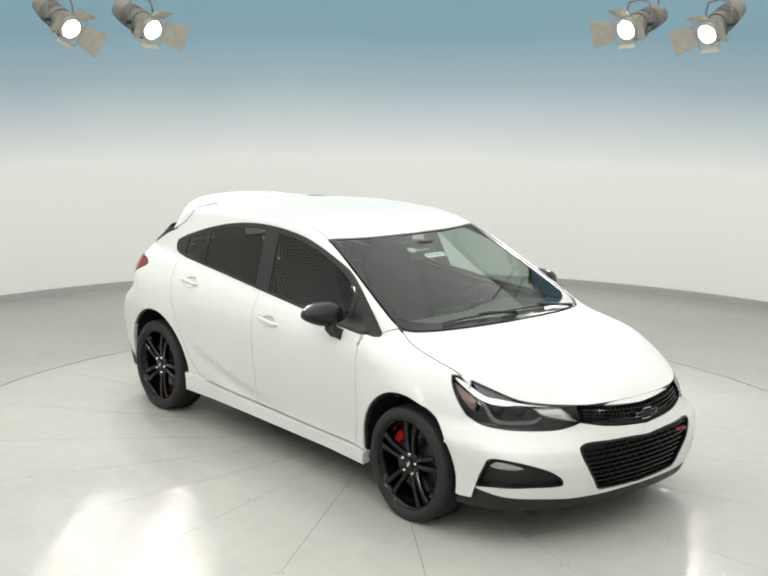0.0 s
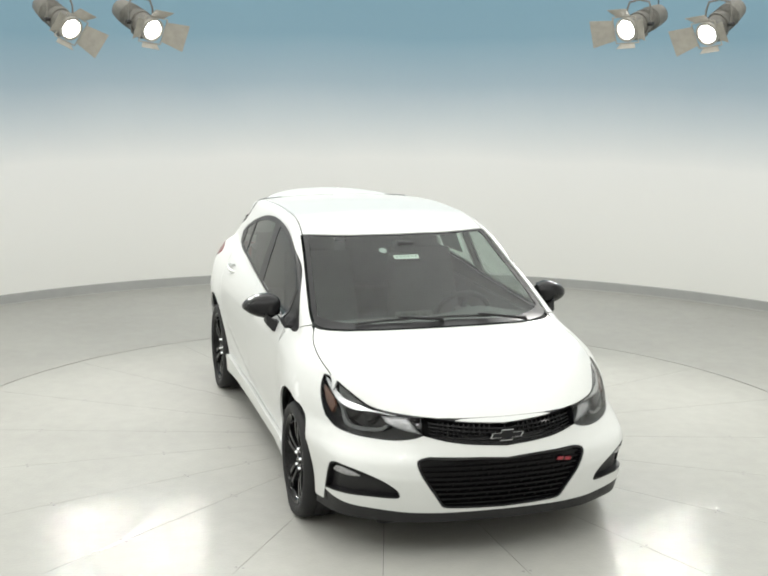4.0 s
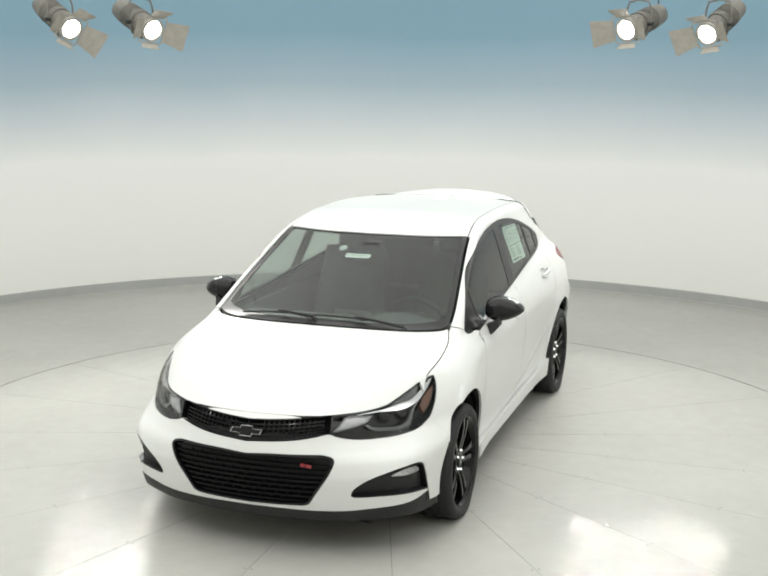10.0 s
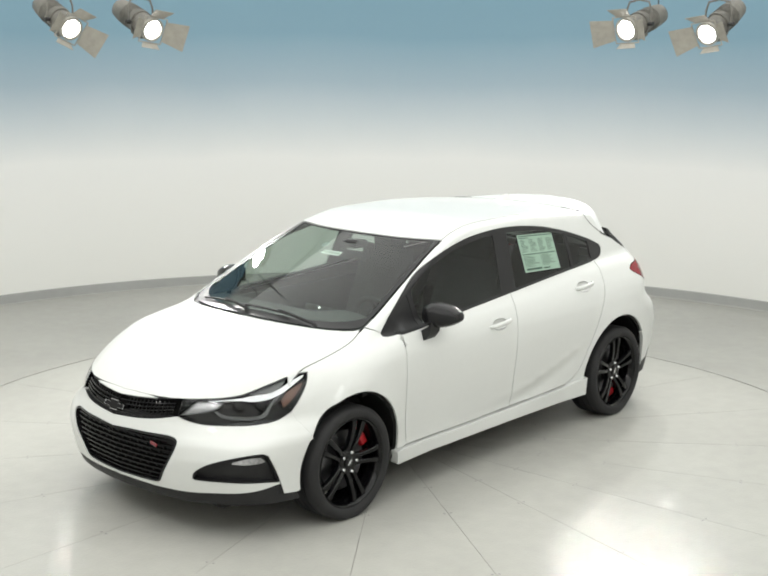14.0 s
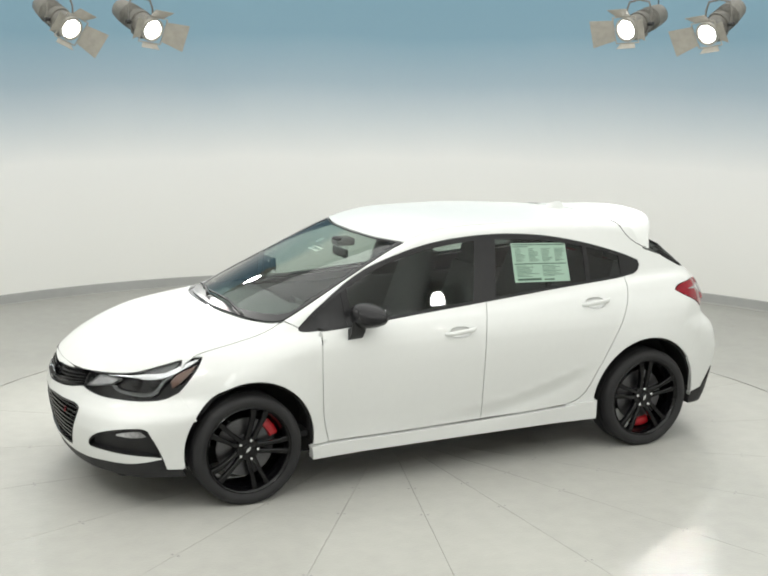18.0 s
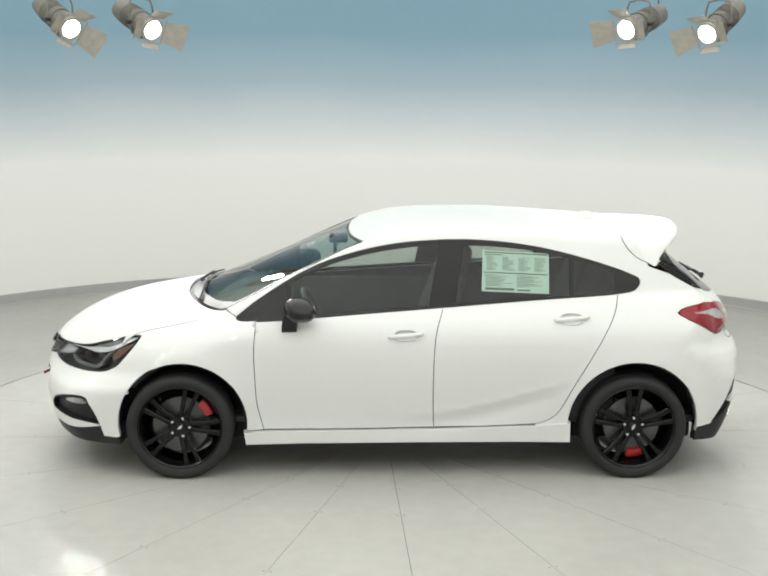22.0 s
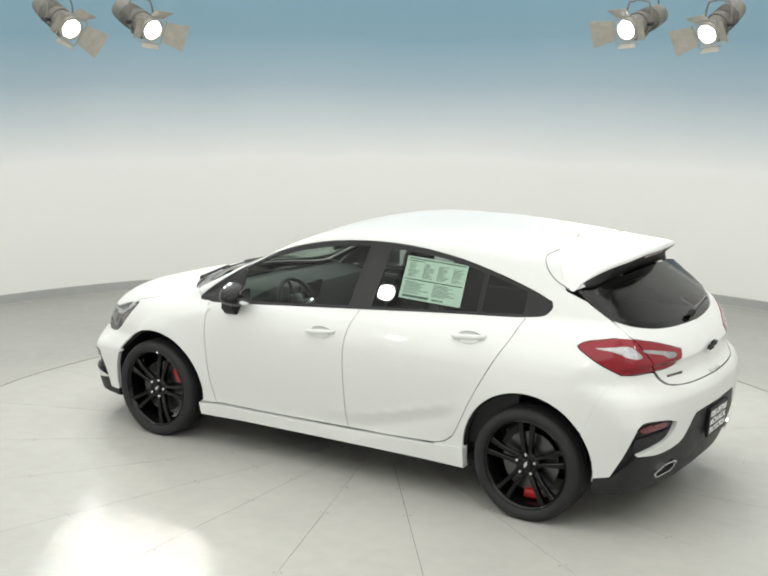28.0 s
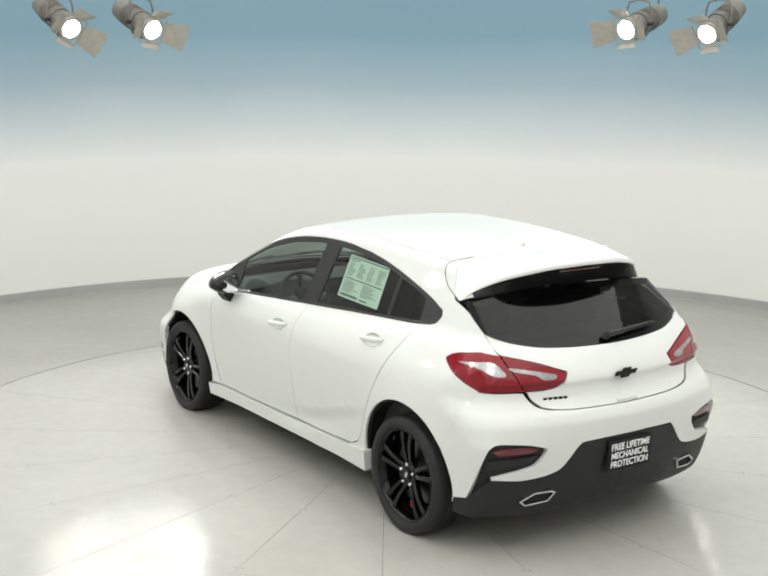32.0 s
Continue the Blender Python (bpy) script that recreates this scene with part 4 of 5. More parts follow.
def build_nose(car):
    n = NOSE_V
    lay = lambda view, line: n.lay(view.lift(line))
    seam = lay(SIDE, SEAM_F)
    arch = lay(SIDE, arc(*F_ARCH, 32.5, -12, 16))
    half = np.vstack([GRILLE_LOW, LAMP_LOW_IN[1:], seam[1:], arch[1:], wrap(straight(49.2, .244, 45.6, .248)), FOG_OUT[::-1][1:], FOG_TOP[::-1][1:], FOG_LOW[::-1][1:], BLADE_LOW[::-1]])
    loop = np.vstack([half, (half * [-1, 1])[::-1][1:-1]])
    lg = np.vstack([LG_TOP, LG_SIDE[1:], LG_LOW[1:]])
    lg_loop = np.vstack([lg, (lg * [-1, 1])[::-1][1:-1]])
    bumper = panel("front_bumper", WHITE, car, sheet(n, [loop, lg_loop], .001, deep=.03, grid=.025))
    lip = np.vstack([BLADE_LOW, wrap(straight(44.6, .308, 45.4, .25, 49.2, .244, 50.0, .20)), LIP_LOW[::-1]])
    lip_loop = np.vstack([lip, (lip * [-1, 1])[::-1][1:-1]])
    panel("front_lip", BLACK_PLASTIC, car, sheet(n, [lip_loop], 0, out=-.004, deep=.09), "black lower bumper lip")
    # near-black sheet stands in for the shade behind bumper gaps and openings
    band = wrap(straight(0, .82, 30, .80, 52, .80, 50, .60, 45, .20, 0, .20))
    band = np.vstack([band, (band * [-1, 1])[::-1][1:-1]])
    panel("bumper_gap_shade", VOID, car, sheet(n, [band], 0, out=-.085, deep=0, grid=.06))
    # upper grille
    ug = np.vstack([GRILLE_TOP, GRILLE_LOW])
    ug_loop = np.vstack([ug, (ug * [-1, 1])[::-1][1:-1]])
    grille = panel("upper_grille", BLACK_SATIN, car, sheet(n, [ug_loop], .001, out=-.015, deep=.0, grid=.03), "black gloss upper grille")
    slot = wrap(flow(18.2, .731, 8, .716, 0, .706)), wrap(flow(0, .617, 8, .628, 17.8, .660))
    hole = np.vstack([slot[0], slot[1]])
    hole = np.vstack([hole, (hole * [-1, 1])[::-1][1:-1]])
    panel("grille_frame", PLATE_BLACK, grille, sheet(n, [ug_loop, hole], .0005, out=.001, deep=.03, grid=.02))
    for k in range(4):
        f = (k + .8) / 4.6
        line = slot[0][::-1] * (1 - f) + slot[1] * f
        bar = np.vstack([(line * [-1, 1] + [0, .0035])[::-1], line[1:] + [0, .0035], (line - [0, .0035])[::-1], (line * [-1, 1] - [0, .0035])[1:]])
        panel("grille_bar", GRILLE, grille, sheet(n, [bar], 0, out=-.008, deep=.015, grid=.05))
    for k in range(-13, 14):
        if abs(k) < 3:
            continue
        a = math.radians(k * 1.22)
        t = abs(k) * 1.22 / 17.2
        zt, zl = .706 + .024 * t, .617 + .040 * t * t
        strut = np.array([[a - .003, zl], [a + .003, zl], [a + .003, zt], [a - .003, zt]])
        panel("grille_strut", GRILLE, grille, sheet(n, [strut], 0, out=-.014, deep=.012, grid=.05))
    # lower grille
    low = panel("lower_grille", GRILLE, car, sheet(n, [lg_loop], .0, out=-.027, deep=0, grid=.03), "black lower grille mesh")
    inner = shrink(clean(lg_loop * [1.1, 1]), .012) / [1.1, 1]
    panel("grille_frame", BLACK_GLOSS, low, sheet(n, [lg_loop, inner], .0005, out=-.002, deep=.045, grid=.02), "gloss black grille surround")
    for k in range(9):
        z = .308 + .0285 * k
        w = np.interp(z, [.29, .30, .36, .46, .53, .552, .56], [12.6, 14.0, 15.6, 18.4, 19.6, 19.0, 16])
        a = math.radians(w)
        top = np.stack([np.linspace(-a, a, 40), z + .004 + 0 * np.linspace(0, 1, 40)], 1)
        bar = np.vstack([top, (top - [0, .009])[::-1]])
        panel("grille_bar", GRILLE, low, sheet(n, [bar], 0, out=-.014, deep=.022, grid=.05))
        if k < 8:
            for q in range(-7, 8):
                b = math.radians((q + (.5 if k % 2 else 0)) * 2.7)
                if abs(b) < a - .03:
                    strut = np.array([[b - .004, z + .004], [b + .004, z + .004], [b + .004, z + .0255], [b - .004, z + .0255]])
                    panel("grille_strut", GRILLE, low, sheet(n, [strut], 0, out=-.020, deep=.014, grid=.05))
    p = n.lift(np.array([[math.radians(14.2), .512]]))[0] + SHIFT
    tilt = pose(*(p + [.002, 0, 0]), 0, 0, -14 + 90) @ pose(0, 0, 0, 90, 0, 0)
    for q in (-.024, .022):
        part("trim_badge", prism([(q * .8 - .016, -.008), (q * .8 + .013, -.008), (q * .8 + .019, .008), (q * .8 - .010, .008)], tilt, .006), RS_RED, low, "red trim badge", smooth=False)
    bow_tie(car, n.lift(np.array([[0, .661]]))[0] + SHIFT + np.array([.004, 0, 0]), pose(0, 0, 0, 90, 0, 90) @ pose(0, 0, 0, -8), .088, .028, EMBLEM_EDGE, "dark chrome-edged cross emblem")
    for right in (False, True):
        headlamp(car, right)
        fog_pocket(car, right)


def bow_tie(parent, place, turn, w, h, edge, label):
    """The maker's emblem as a plain cross-like plate with a bright edge."""
    out = [(-w, -h * .45), (-w * .36, -h * .45), (-w * .42, -h), (w * .30, -h), (w * .36, -h * .45), (w * .86, -h * .45), (w, h * .45), (w * .36, h * .45), (w * .42, h), (-w * .30, h), (-w * .36, h * .45), (-w * .86, h * .45)]
    m = Matrix.Translation(place) @ turn
    b = part("emblem", prism(out, m, .006), edge, parent, label, smooth=False)
    part("emblem_face", prism([(x * .93, y * .84) for x, y in out], m @ pose(0, 0, .004), .004), PLATE_BLACK, b, smooth=False)
    return b


def headlamp(car, right):
    n, m = NOSE_V, dict(mirror=right)
    loop = np.vstack([LAMP_TOP, LAMP_IN[1:], LAMP_LOW[1:]])
    lamp = panel("headlight", BLACK_GLOSS, car, sheet(n, [loop], .001, out=-.055, deep=0, grid=.03), "clear headlight with black housing", **m)
    inner = shrink(clean(loop * [1.1, 1]), .007) / [1.1, 1]
    panel("lamp_rim", BLACK_GLOSS, lamp, sheet(n, [loop, inner], .001, out=-.001, deep=.055, grid=.02), **m)
    panel("lens", LAMP_GLASS, lamp, sheet(n, [loop], .0015, out=.0005, deep=.003, grid=.03), "clear lens", **m)
    signal = wrap(straight(30.2, .728, 23.4, .736, 20.0, .666, 21.9, .667, 25.9, .680, 28.6, .697))
    hollow = shrink(clean(signal * [1.1, 1]), .007) / [1.1, 1]
    panel("indicator_rim", LAMP_SMOKE, lamp, sheet(n, [signal, hollow], 0, out=-.010, deep=.025, grid=.012), "dark indicator rim", **m)
    panel("indicator_reflector", CLEAR_LENS, lamp, sheet(n, [hollow], 0, out=-.014, deep=.0, grid=.012), "ribbed silver reflector", **m)
    smoke = wrap(straight(46.2, .826, 42.1, .802, 38.2, .777, 35.2, .761, 38.0, .764, 41.9, .769, 44.6, .788))
    panel("lamp_brow", LAMP_SMOKE, lamp, sheet(n, [smoke], 0, out=-.012, deep=.02, grid=.02), "smoky upper lamp edge", **m)
    upper = wrap(np.vstack([flow(52.0, .842, 48.1, .818, 45.0, .789, 41.9, .766, 38, .759, 33.6, .747, 29, .742, 25.4, .740), flow(26.4, .735, 31, .738, 34.5, .735, 37.7, .728, 41.5, .737, 44.8, .758, 47.9, .791, 51.2, .828)]))
    panel("light_strip", EYEBROW, lamp, sheet(n, [upper], 0, out=-.008, deep=.02, grid=.02), "bright silver brow", **m)
    strip = wrap(np.vstack([flow(45.4, .761, 42.9, .719, 41.0, .653, 37.3, .637, 30.7, .649, 28, .685), flow(28.8, .688, 30.7, .666, 37.3, .654, 40.2, .668, 42.3, .725, 44.7, .763)]))
    panel("daylight_strip", LAMP_SMOKE, lamp, sheet(n, [strip], 0, out=-.014, deep=.02, grid=.02), "pale light guide", **m)
    amber = wrap(straight(51.4, .808, 48.8, .788, 46.2, .761, 44.9, .727, 45.6, .690, 47.9, .722, 50.6, .782))
    panel("side_reflector", AMBER, lamp, sheet(n, [amber], 0, out=-.010, deep=.015, grid=.015), "amber side reflector", **m)
    for a, z, r in ((33.0, .700, .034), (38.6, .698, .034)):
        p = n.lift(np.array([[math.radians(a), z]]))[0]
        ball = lathe([(-.01, r * 1.15), (0, r * 1.12), (.004, r), (.012, r * .75), (.018, r * .4), (.020, .0005)], 24, "x")
        p = p + SHIFT - np.array([.045 * math.cos(math.radians(a)), .045 * math.sin(math.radians(a)), 0])
        s = -1 if right else 1
        part("projector", moved(ball, pose(p[0], s * p[1], p[2], 0, 0, s * a * .5)), BLACK_GLOSS, lamp, "dark projector lens")


def fog_pocket(car, right):
    n, m = NOSE_V, dict(mirror=right)
    pocket = panel("fog_light_pocket", BLACK_PLASTIC, car, sheet(n, [FOG], 0, out=-.035, deep=0, grid=.025), "black fog lamp pocket", **m)
    inner = shrink(clean(FOG * [1.1, 1]), .008) / [1.1, 1]
    panel("pocket_edge", BLACK_SATIN, pocket, sheet(n, [FOG, inner], .0008, out=-.001, deep=.036, grid=.02), **m)
    lamp = wrap(flow(34.8, .458, 37.5, .468, 40.0, .468, 40.9, .456, 41.4, .438, 38.5, .430, 34.8, .434, 33.6, .446, closed=True))
    body = panel("fog_light", CLEAR_LENS, pocket, sheet(n, [lamp], 0, out=-.018, deep=.017, grid=.012), "small clear fog lamp", **m)


def build_tail(car):
    n = TAIL_V
    lay = lambda view, line: n.lay(view.lift(line))
    # tailgate and its glass
    low = np.vstack([GATE_SIDE, GATE_LOW[1:]])
    gate_loop = np.vstack([low, (low * [-1, 1])[::-1][1:]])
    rg = np.vstack([RG_TOP, RG_SIDE[1:], RG_LOW[1:]])
    rg_loop = np.vstack([rg, (rg * [-1, 1])[::-1][1:-1]])
    split = np.vstack([wrap(flow(34.9, 1.042, 33.0, .99, 31.4, .949, 29.0, .870, 28.4, .862))])
    inner_lamp = np.vstack([wrap(flow(34.9, 1.042, 26.2, 1.003, 18.6, .957)), wrap(flow(18.6, .957, 17.8, .945, 19.6, .884, 23, .866, 28.4, .862)), split[::-1][1:-1]])
    cut_low = np.vstack([RG_SIDE[-1:], wrap(flow(38.4, 1.118, 36.3, 1.066, 34.9, 1.042)), inner_lamp[:-len(split) + 2], wrap(flow(28.4, .862, 27.0, .82, 24.6, .786)), GATE_LOW[1:]])
    gate_half = np.vstack([RG_LOW[::-1], cut_low])
    gate_full = np.vstack([gate_half[::-1], (gate_half * [-1, 1])[1:-1]])
    gate = panel("tailgate", WHITE, car, sheet(n, [gate_full], .0022, grid=.025))
    panel("rear_window", DARK_GLASS, gate, sheet(n, [rg_loop], .001, out=-.004, deep=.004, grid=.05), "dark tinted rear window")
    inset = shrink(clean(rg_loop * [1.1, 1]), .030) / [1.1, 1]
    panel("window_border", BLACK_SATIN, gate, sheet(n, [rg_loop, inset], .0005, out=-.006, deep=.003, grid=.04), "black glass edge band")
    # lamps
    outer_lamp = np.vstack([split, wrap(flow(28.4, .862, 36, .862, 39.6, .868, 45.4, .934, 48.1, .976, 49.0, .998)), wrap(flow(49.0, .998, 47.6, 1.016, 45, 1.033, 40, 1.048, 34.9, 1.042))])
    for right in (False, True):
        m = dict(mirror=right)
        lamp = panel("tail_light", RED_LENS, car, sheet(n, [outer_lamp], .003, out=.003, deep=.02, grid=.02), "red tail light with clear inset", **m)
        clear = wrap(flow(45.0, .996, 42, 1.004, 38.5, 1.006, 35.8, 1.000, 33.4, .952, 34.8, .944, 37.2, .951, 39.2, .970, 42, .988, closed=True, step=4))
        panel("reversing_light", CLEAR_LENS, lamp, sheet(n, [clear], 0, out=.0042, deep=.004, grid=.012), "clear inset", **m)
        gate_lamp = panel("tailgate_light", RED_LENS, gate, sheet(n, [inner_lamp], .003, out=.003, deep=.02, grid=.02), "red tailgate light with clear inset", **m)
        bar = wrap(flow(32.6, .984, 27.5, .968, 21.6, .945, 20.7, .936, 21.2, .923, 22.8, .919, 24.4, .923, 26.4, .944, 31.6, .966, closed=True, step=4))
        panel("clear_inset", CLEAR_LENS, gate, sheet(n, [bar], 0, out=.0042, deep=.004, grid=.012), "clear inset", **m)
    # bumper
    seam = lay(SIDE, SEAM_R)
    arch = lay(SIDE, arc(*R_ARCH, 144, 187, 20))
    half = np.vstack([wrap(flow(0, .7635, 10, .7645, 20, .7705, 25.0, .784, 27.6, .815, 29.2, .855)), wrap(flow(30.5, .858, 36, .858, 39.6, .864)), seam[1:], arch[1:], wrap(straight(45.6, .306, 42.0, .326)), RFOG_OUT[::-1][1:], RFOG_TOP[::-1][1:], RFOG_LOW[::-1][1:], DIFF_TOP[::-1]])
    loop = np.vstack([half, (half * [-1, 1])[::-1][1:-1]])
    bumper = panel("rear_bumper", WHITE, car, sheet(n, [loop], .001, deep=.03, grid=.025))
    dh = np.vstack([DIFF_TOP, DIFF_OUT[1:], wrap(straight(45.6, .306, 45.6, .225)), DIFF_LOW[1:]])
    d_loop = np.vstack([dh, (dh * [-1, 1])[::-1][1:-1]])
    diff = panel("rear_diffuser", BLACK_PLASTIC, car, sheet(n, [d_loop], .0006, out=-.004, deep=.06, grid=.025), "black rear bumper insert")
    # dark sheet added for the shade seen through the rear bumper's gaps
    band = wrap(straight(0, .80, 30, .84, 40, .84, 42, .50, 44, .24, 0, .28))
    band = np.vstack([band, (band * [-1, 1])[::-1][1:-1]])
    panel("bumper_gap_shade", VOID, car, sheet(n, [band], 0, out=-.06, deep=0, grid=.06))
    for right in (False, True):
        m = dict(mirror=right)
        pocket = panel("reflector_pocket", BLACK_SATIN, car, sheet(n, [RFOG], 0, out=-.026, deep=0, grid=.02), "black recess in the rear bumper", **m)
        red = wrap(straight(36.4, .590, 34, .608, 28, .603, 25.6, .585, 27.5, .570, 35, .566))
        panel("rear_reflector", DARK_RED, pocket, sheet(n, [red], 0, out=-.016, deep=.01, grid=.012), "dark red reflector", **m)
        panel("pocket_shelf", BLACK_PLASTIC, pocket, sheet(n, [wrap(straight(37.4, .54, 25.8, .553, 27.0, .522, 37.8, .49))], 0, out=-.012, deep=.014, grid=.02), **m)
        s = -1 if right else 1
        # exhaust tip: a slanted chrome frame round a dark mouth
        mouth = wrap(straight(30.0, .318, 26.5, .362, 22.0, .364, 20.8, .350, 22.6, .300, 28.6, .288))
        hole = shrink(clean(mouth * [1.1, 1]), .009) / [1.1, 1]
        tip = panel("exhaust_tip", CHROME, car, sheet(n, [mouth, hole], 0, out=.012, deep=.04, grid=.02), "chrome exhaust finisher", **m)
        # flat near-black sheet in place of the pipe's shaded inside
        panel("exhaust_mouth", VOID, tip, sheet(n, [hole], 0, out=-.002, deep=0, grid=.02), **m)
    # plate with its slogan
    mid = n.lift(np.array([[0.0, .497]]))[0] + SHIFT
    turn = pose(0, 0, 0, 90, 0, -90) @ pose(0, 0, 0, 4)
    pm = Matrix.Translation(Vector((mid[0] - .010, 0, .498))) @ turn
    plate = part("number_plate", moved(box(-.154, .154, -.083, .083, -.012, .004, .004), pm), PLATE_BLACK, diff, "black advertising plate with white words", smooth=False)
    for word, dy in (("FREE LIFETIME", .047), ("MECHANICAL", .0), ("PROTECTION", -.047)):
        lettering(plate, word, pm @ pose(0, dy, .0055), .268 if " " in word else .262, .036, WHITE_INK)
    bow_tie(gate, n.lift(np.array([[0, .912]]))[0] + SHIFT + np.array([-.006, 0, 0]), pose(0, 0, 0, 90, 0, -90) @ pose(0, 0, 0, 8), .078, .026, PLATE_BLACK, "black cross emblem")
    for k in range(5):
        q = n.lift(np.array([[math.radians(23.6 - 1.35 * k), .822]]))[0] + SHIFT
        part("model_badge", moved(box(-.011, .011, -.008, .008, 0, .004, .001), Matrix.Translation(q) @ pose(0, 0, 0, 90, 0, -90 - 13)), BLACK_GLOSS, gate, "dark badge bar", smooth=False)
    part("gate_pull", moved(box(-.07, .07, -.012, .012, -.01, .006, .006), Matrix.Translation(n.lift(np.array([[0, .775]]))[0] + SHIFT) @ turn), WHITE, gate)
    spoiler(car)
    # rear wiper
    a, b = (n.lift(np.array([[math.radians(q), z]]))[0] + SHIFT for q, z in ((2.0, 1.070), (-19, 1.088)))
    away = np.array([-.022, 0, .022])
    wip = part("rear_wiper", outward(tube([a + away * .4, a + away, (a + b) / 2 + away * .9, b + away * .85], [.022, .017, .010, .007], 8)), BLACK_PLASTIC, gate, "black rear wiper arm")
    part("blade", tube([a * .5 + b * .5 + away * .5, b + away * .6 + (b - a) * .08], .006, 6), SEAL, wip)


def lettering(parent, word, m, width, height, material):
    """Bold block letters from the built-in font, scaled to a width and height."""
    cu = bpy.data.curves.new("lettering", "FONT")
    cu.body, cu.align_x, cu.align_y, cu.extrude, cu.offset = word, "CENTER", "CENTER", 0.02, 0.02
    tmp = bpy.data.objects.new("lettering", cu)
    scene.collection.objects.link(tmp)
    me = bpy.data.meshes.new_from_object(tmp.evaluated_get(bpy.context.evaluated_depsgraph_get()))
    bpy.data.objects.remove(tmp)
    co = np.array([v.co for v in me.vertices])
    lo, hi = co.min(0), co.max(0)
    sx, sy = width / (hi[0] - lo[0]), height / (hi[1] - lo[1])
    vs = [m @ Vector(((c[0] - (lo[0] + hi[0]) / 2) * sx, (c[1] - (lo[1] + hi[1]) / 2) * sy, c[2] * .03)) for c in co]
    return part("lettering", (vs, [tuple(p.vertices) for p in me.polygons]), material, parent, "white capital letters", smooth=False)


SPOIL_SEAM = curve(0, -1.305, .40, -1.298, .56, -1.295, .59, -1.302, .605, -1.318, .618, -1.348, .630, -1.402, .638, -1.482)
SPOIL_X = curve(0, -1.742, .20, -1.724, .35, -1.688, .47, -1.618, .55, -1.552, .60, -1.516, .638, -1.492)
SPOIL_Z = curve(0, 1.418, .20, 1.411, .35, 1.391, .47, 1.358, .55, 1.316, .60, 1.284, .638, 1.252)
SPOIL_FOOT_X = curve(0, -1.605, .32, -1.598, .515, -1.578, .60, -1.522, .638, -1.486)
SPOIL_FOOT_Z = curve(0, 1.316, .32, 1.308, .515, 1.290, .60, 1.268, .638, 1.250)


def spoiler(car):
    """The roof spoiler: a thin wing that runs back from the roof and sweeps down into a fin on each side of the rear window."""
    rings, unders = [], []
    for k in np.sin(np.linspace(-1, 1, 61) * math.pi / 2):
        y, a = .638 * k, abs(k)
        sx, tx, tz = (float(f(a * .638)) for f in (SPOIL_SEAM, SPOIL_X, SPOIL_Z))
        sz = float(TOP.lift(np.array([[sx, abs(y)]]))[0][2]) + .003
        full = 1 - a ** 6
        th = .026 * full + .002
        top = np.array((tx + .006, y, tz + th))
        seam = np.array((sx, y, sz))
        rise = np.array((0, 0, .010 * full))
        glass = np.array((float(SPOIL_FOOT_X(a * .638)), y, float(SPOIL_FOOT_Z(a * .638))))
        rings.append([seam, seam * .97 + top * .03 + (0, 0, .003 * full), seam * .66 + top * .34 + rise, seam * .30 + top * .70 + rise * .9, top * .93 + seam * .07 + rise * .3, top, (tx - .002, y, tz + th * .7), (tx - .004, y, tz + th * .25), (tx, y, tz),
                      (tx + .03 * full + .002, y, tz + .002), glass, seam - (.02 * full, 0, .03 * full + .004)])
        if a < .92:
            unders.append([np.array((tx + .010, y, tz - .001)), (glass + (tx, y, tz)) / 2 + (.010, 0, .012), glass + (-.004, 0, -.003), glass + (-.002, 0, -.012), (glass + (tx, y, tz)) / 2 + (.012, 0, .002), np.array((tx + .014, y, tz - .006))])
    rings = [[np.array(p) + SHIFT for p in r] for r in rings]
    wing = part("spoiler", outward(loft(rings)), WHITE, car, "white roof spoiler with end fins")
    for side in (rings[1:18], rings[-18:-1]):
        part("seam", tube([tuple(r[0] + np.array((.002, 0, .001))) for r in side], .0020, 6), SEAL, wing, "dark seam against the roof")
    part("underside", outward(loft([[p + SHIFT for p in r] for r in unders])), BLACK_SATIN, wing, "black spoiler underside")
    part("brake_light", moved(box(-.14, .14, -.008, .008, -.006, .006, .003), Matrix.Translation(Vector((-1.690 + SHIFT[0], 0, 1.392))) @ pose(0, 0, 0, 90, 0, -90)), DARK_RED, wing, "dark red high brake light", smooth=False)


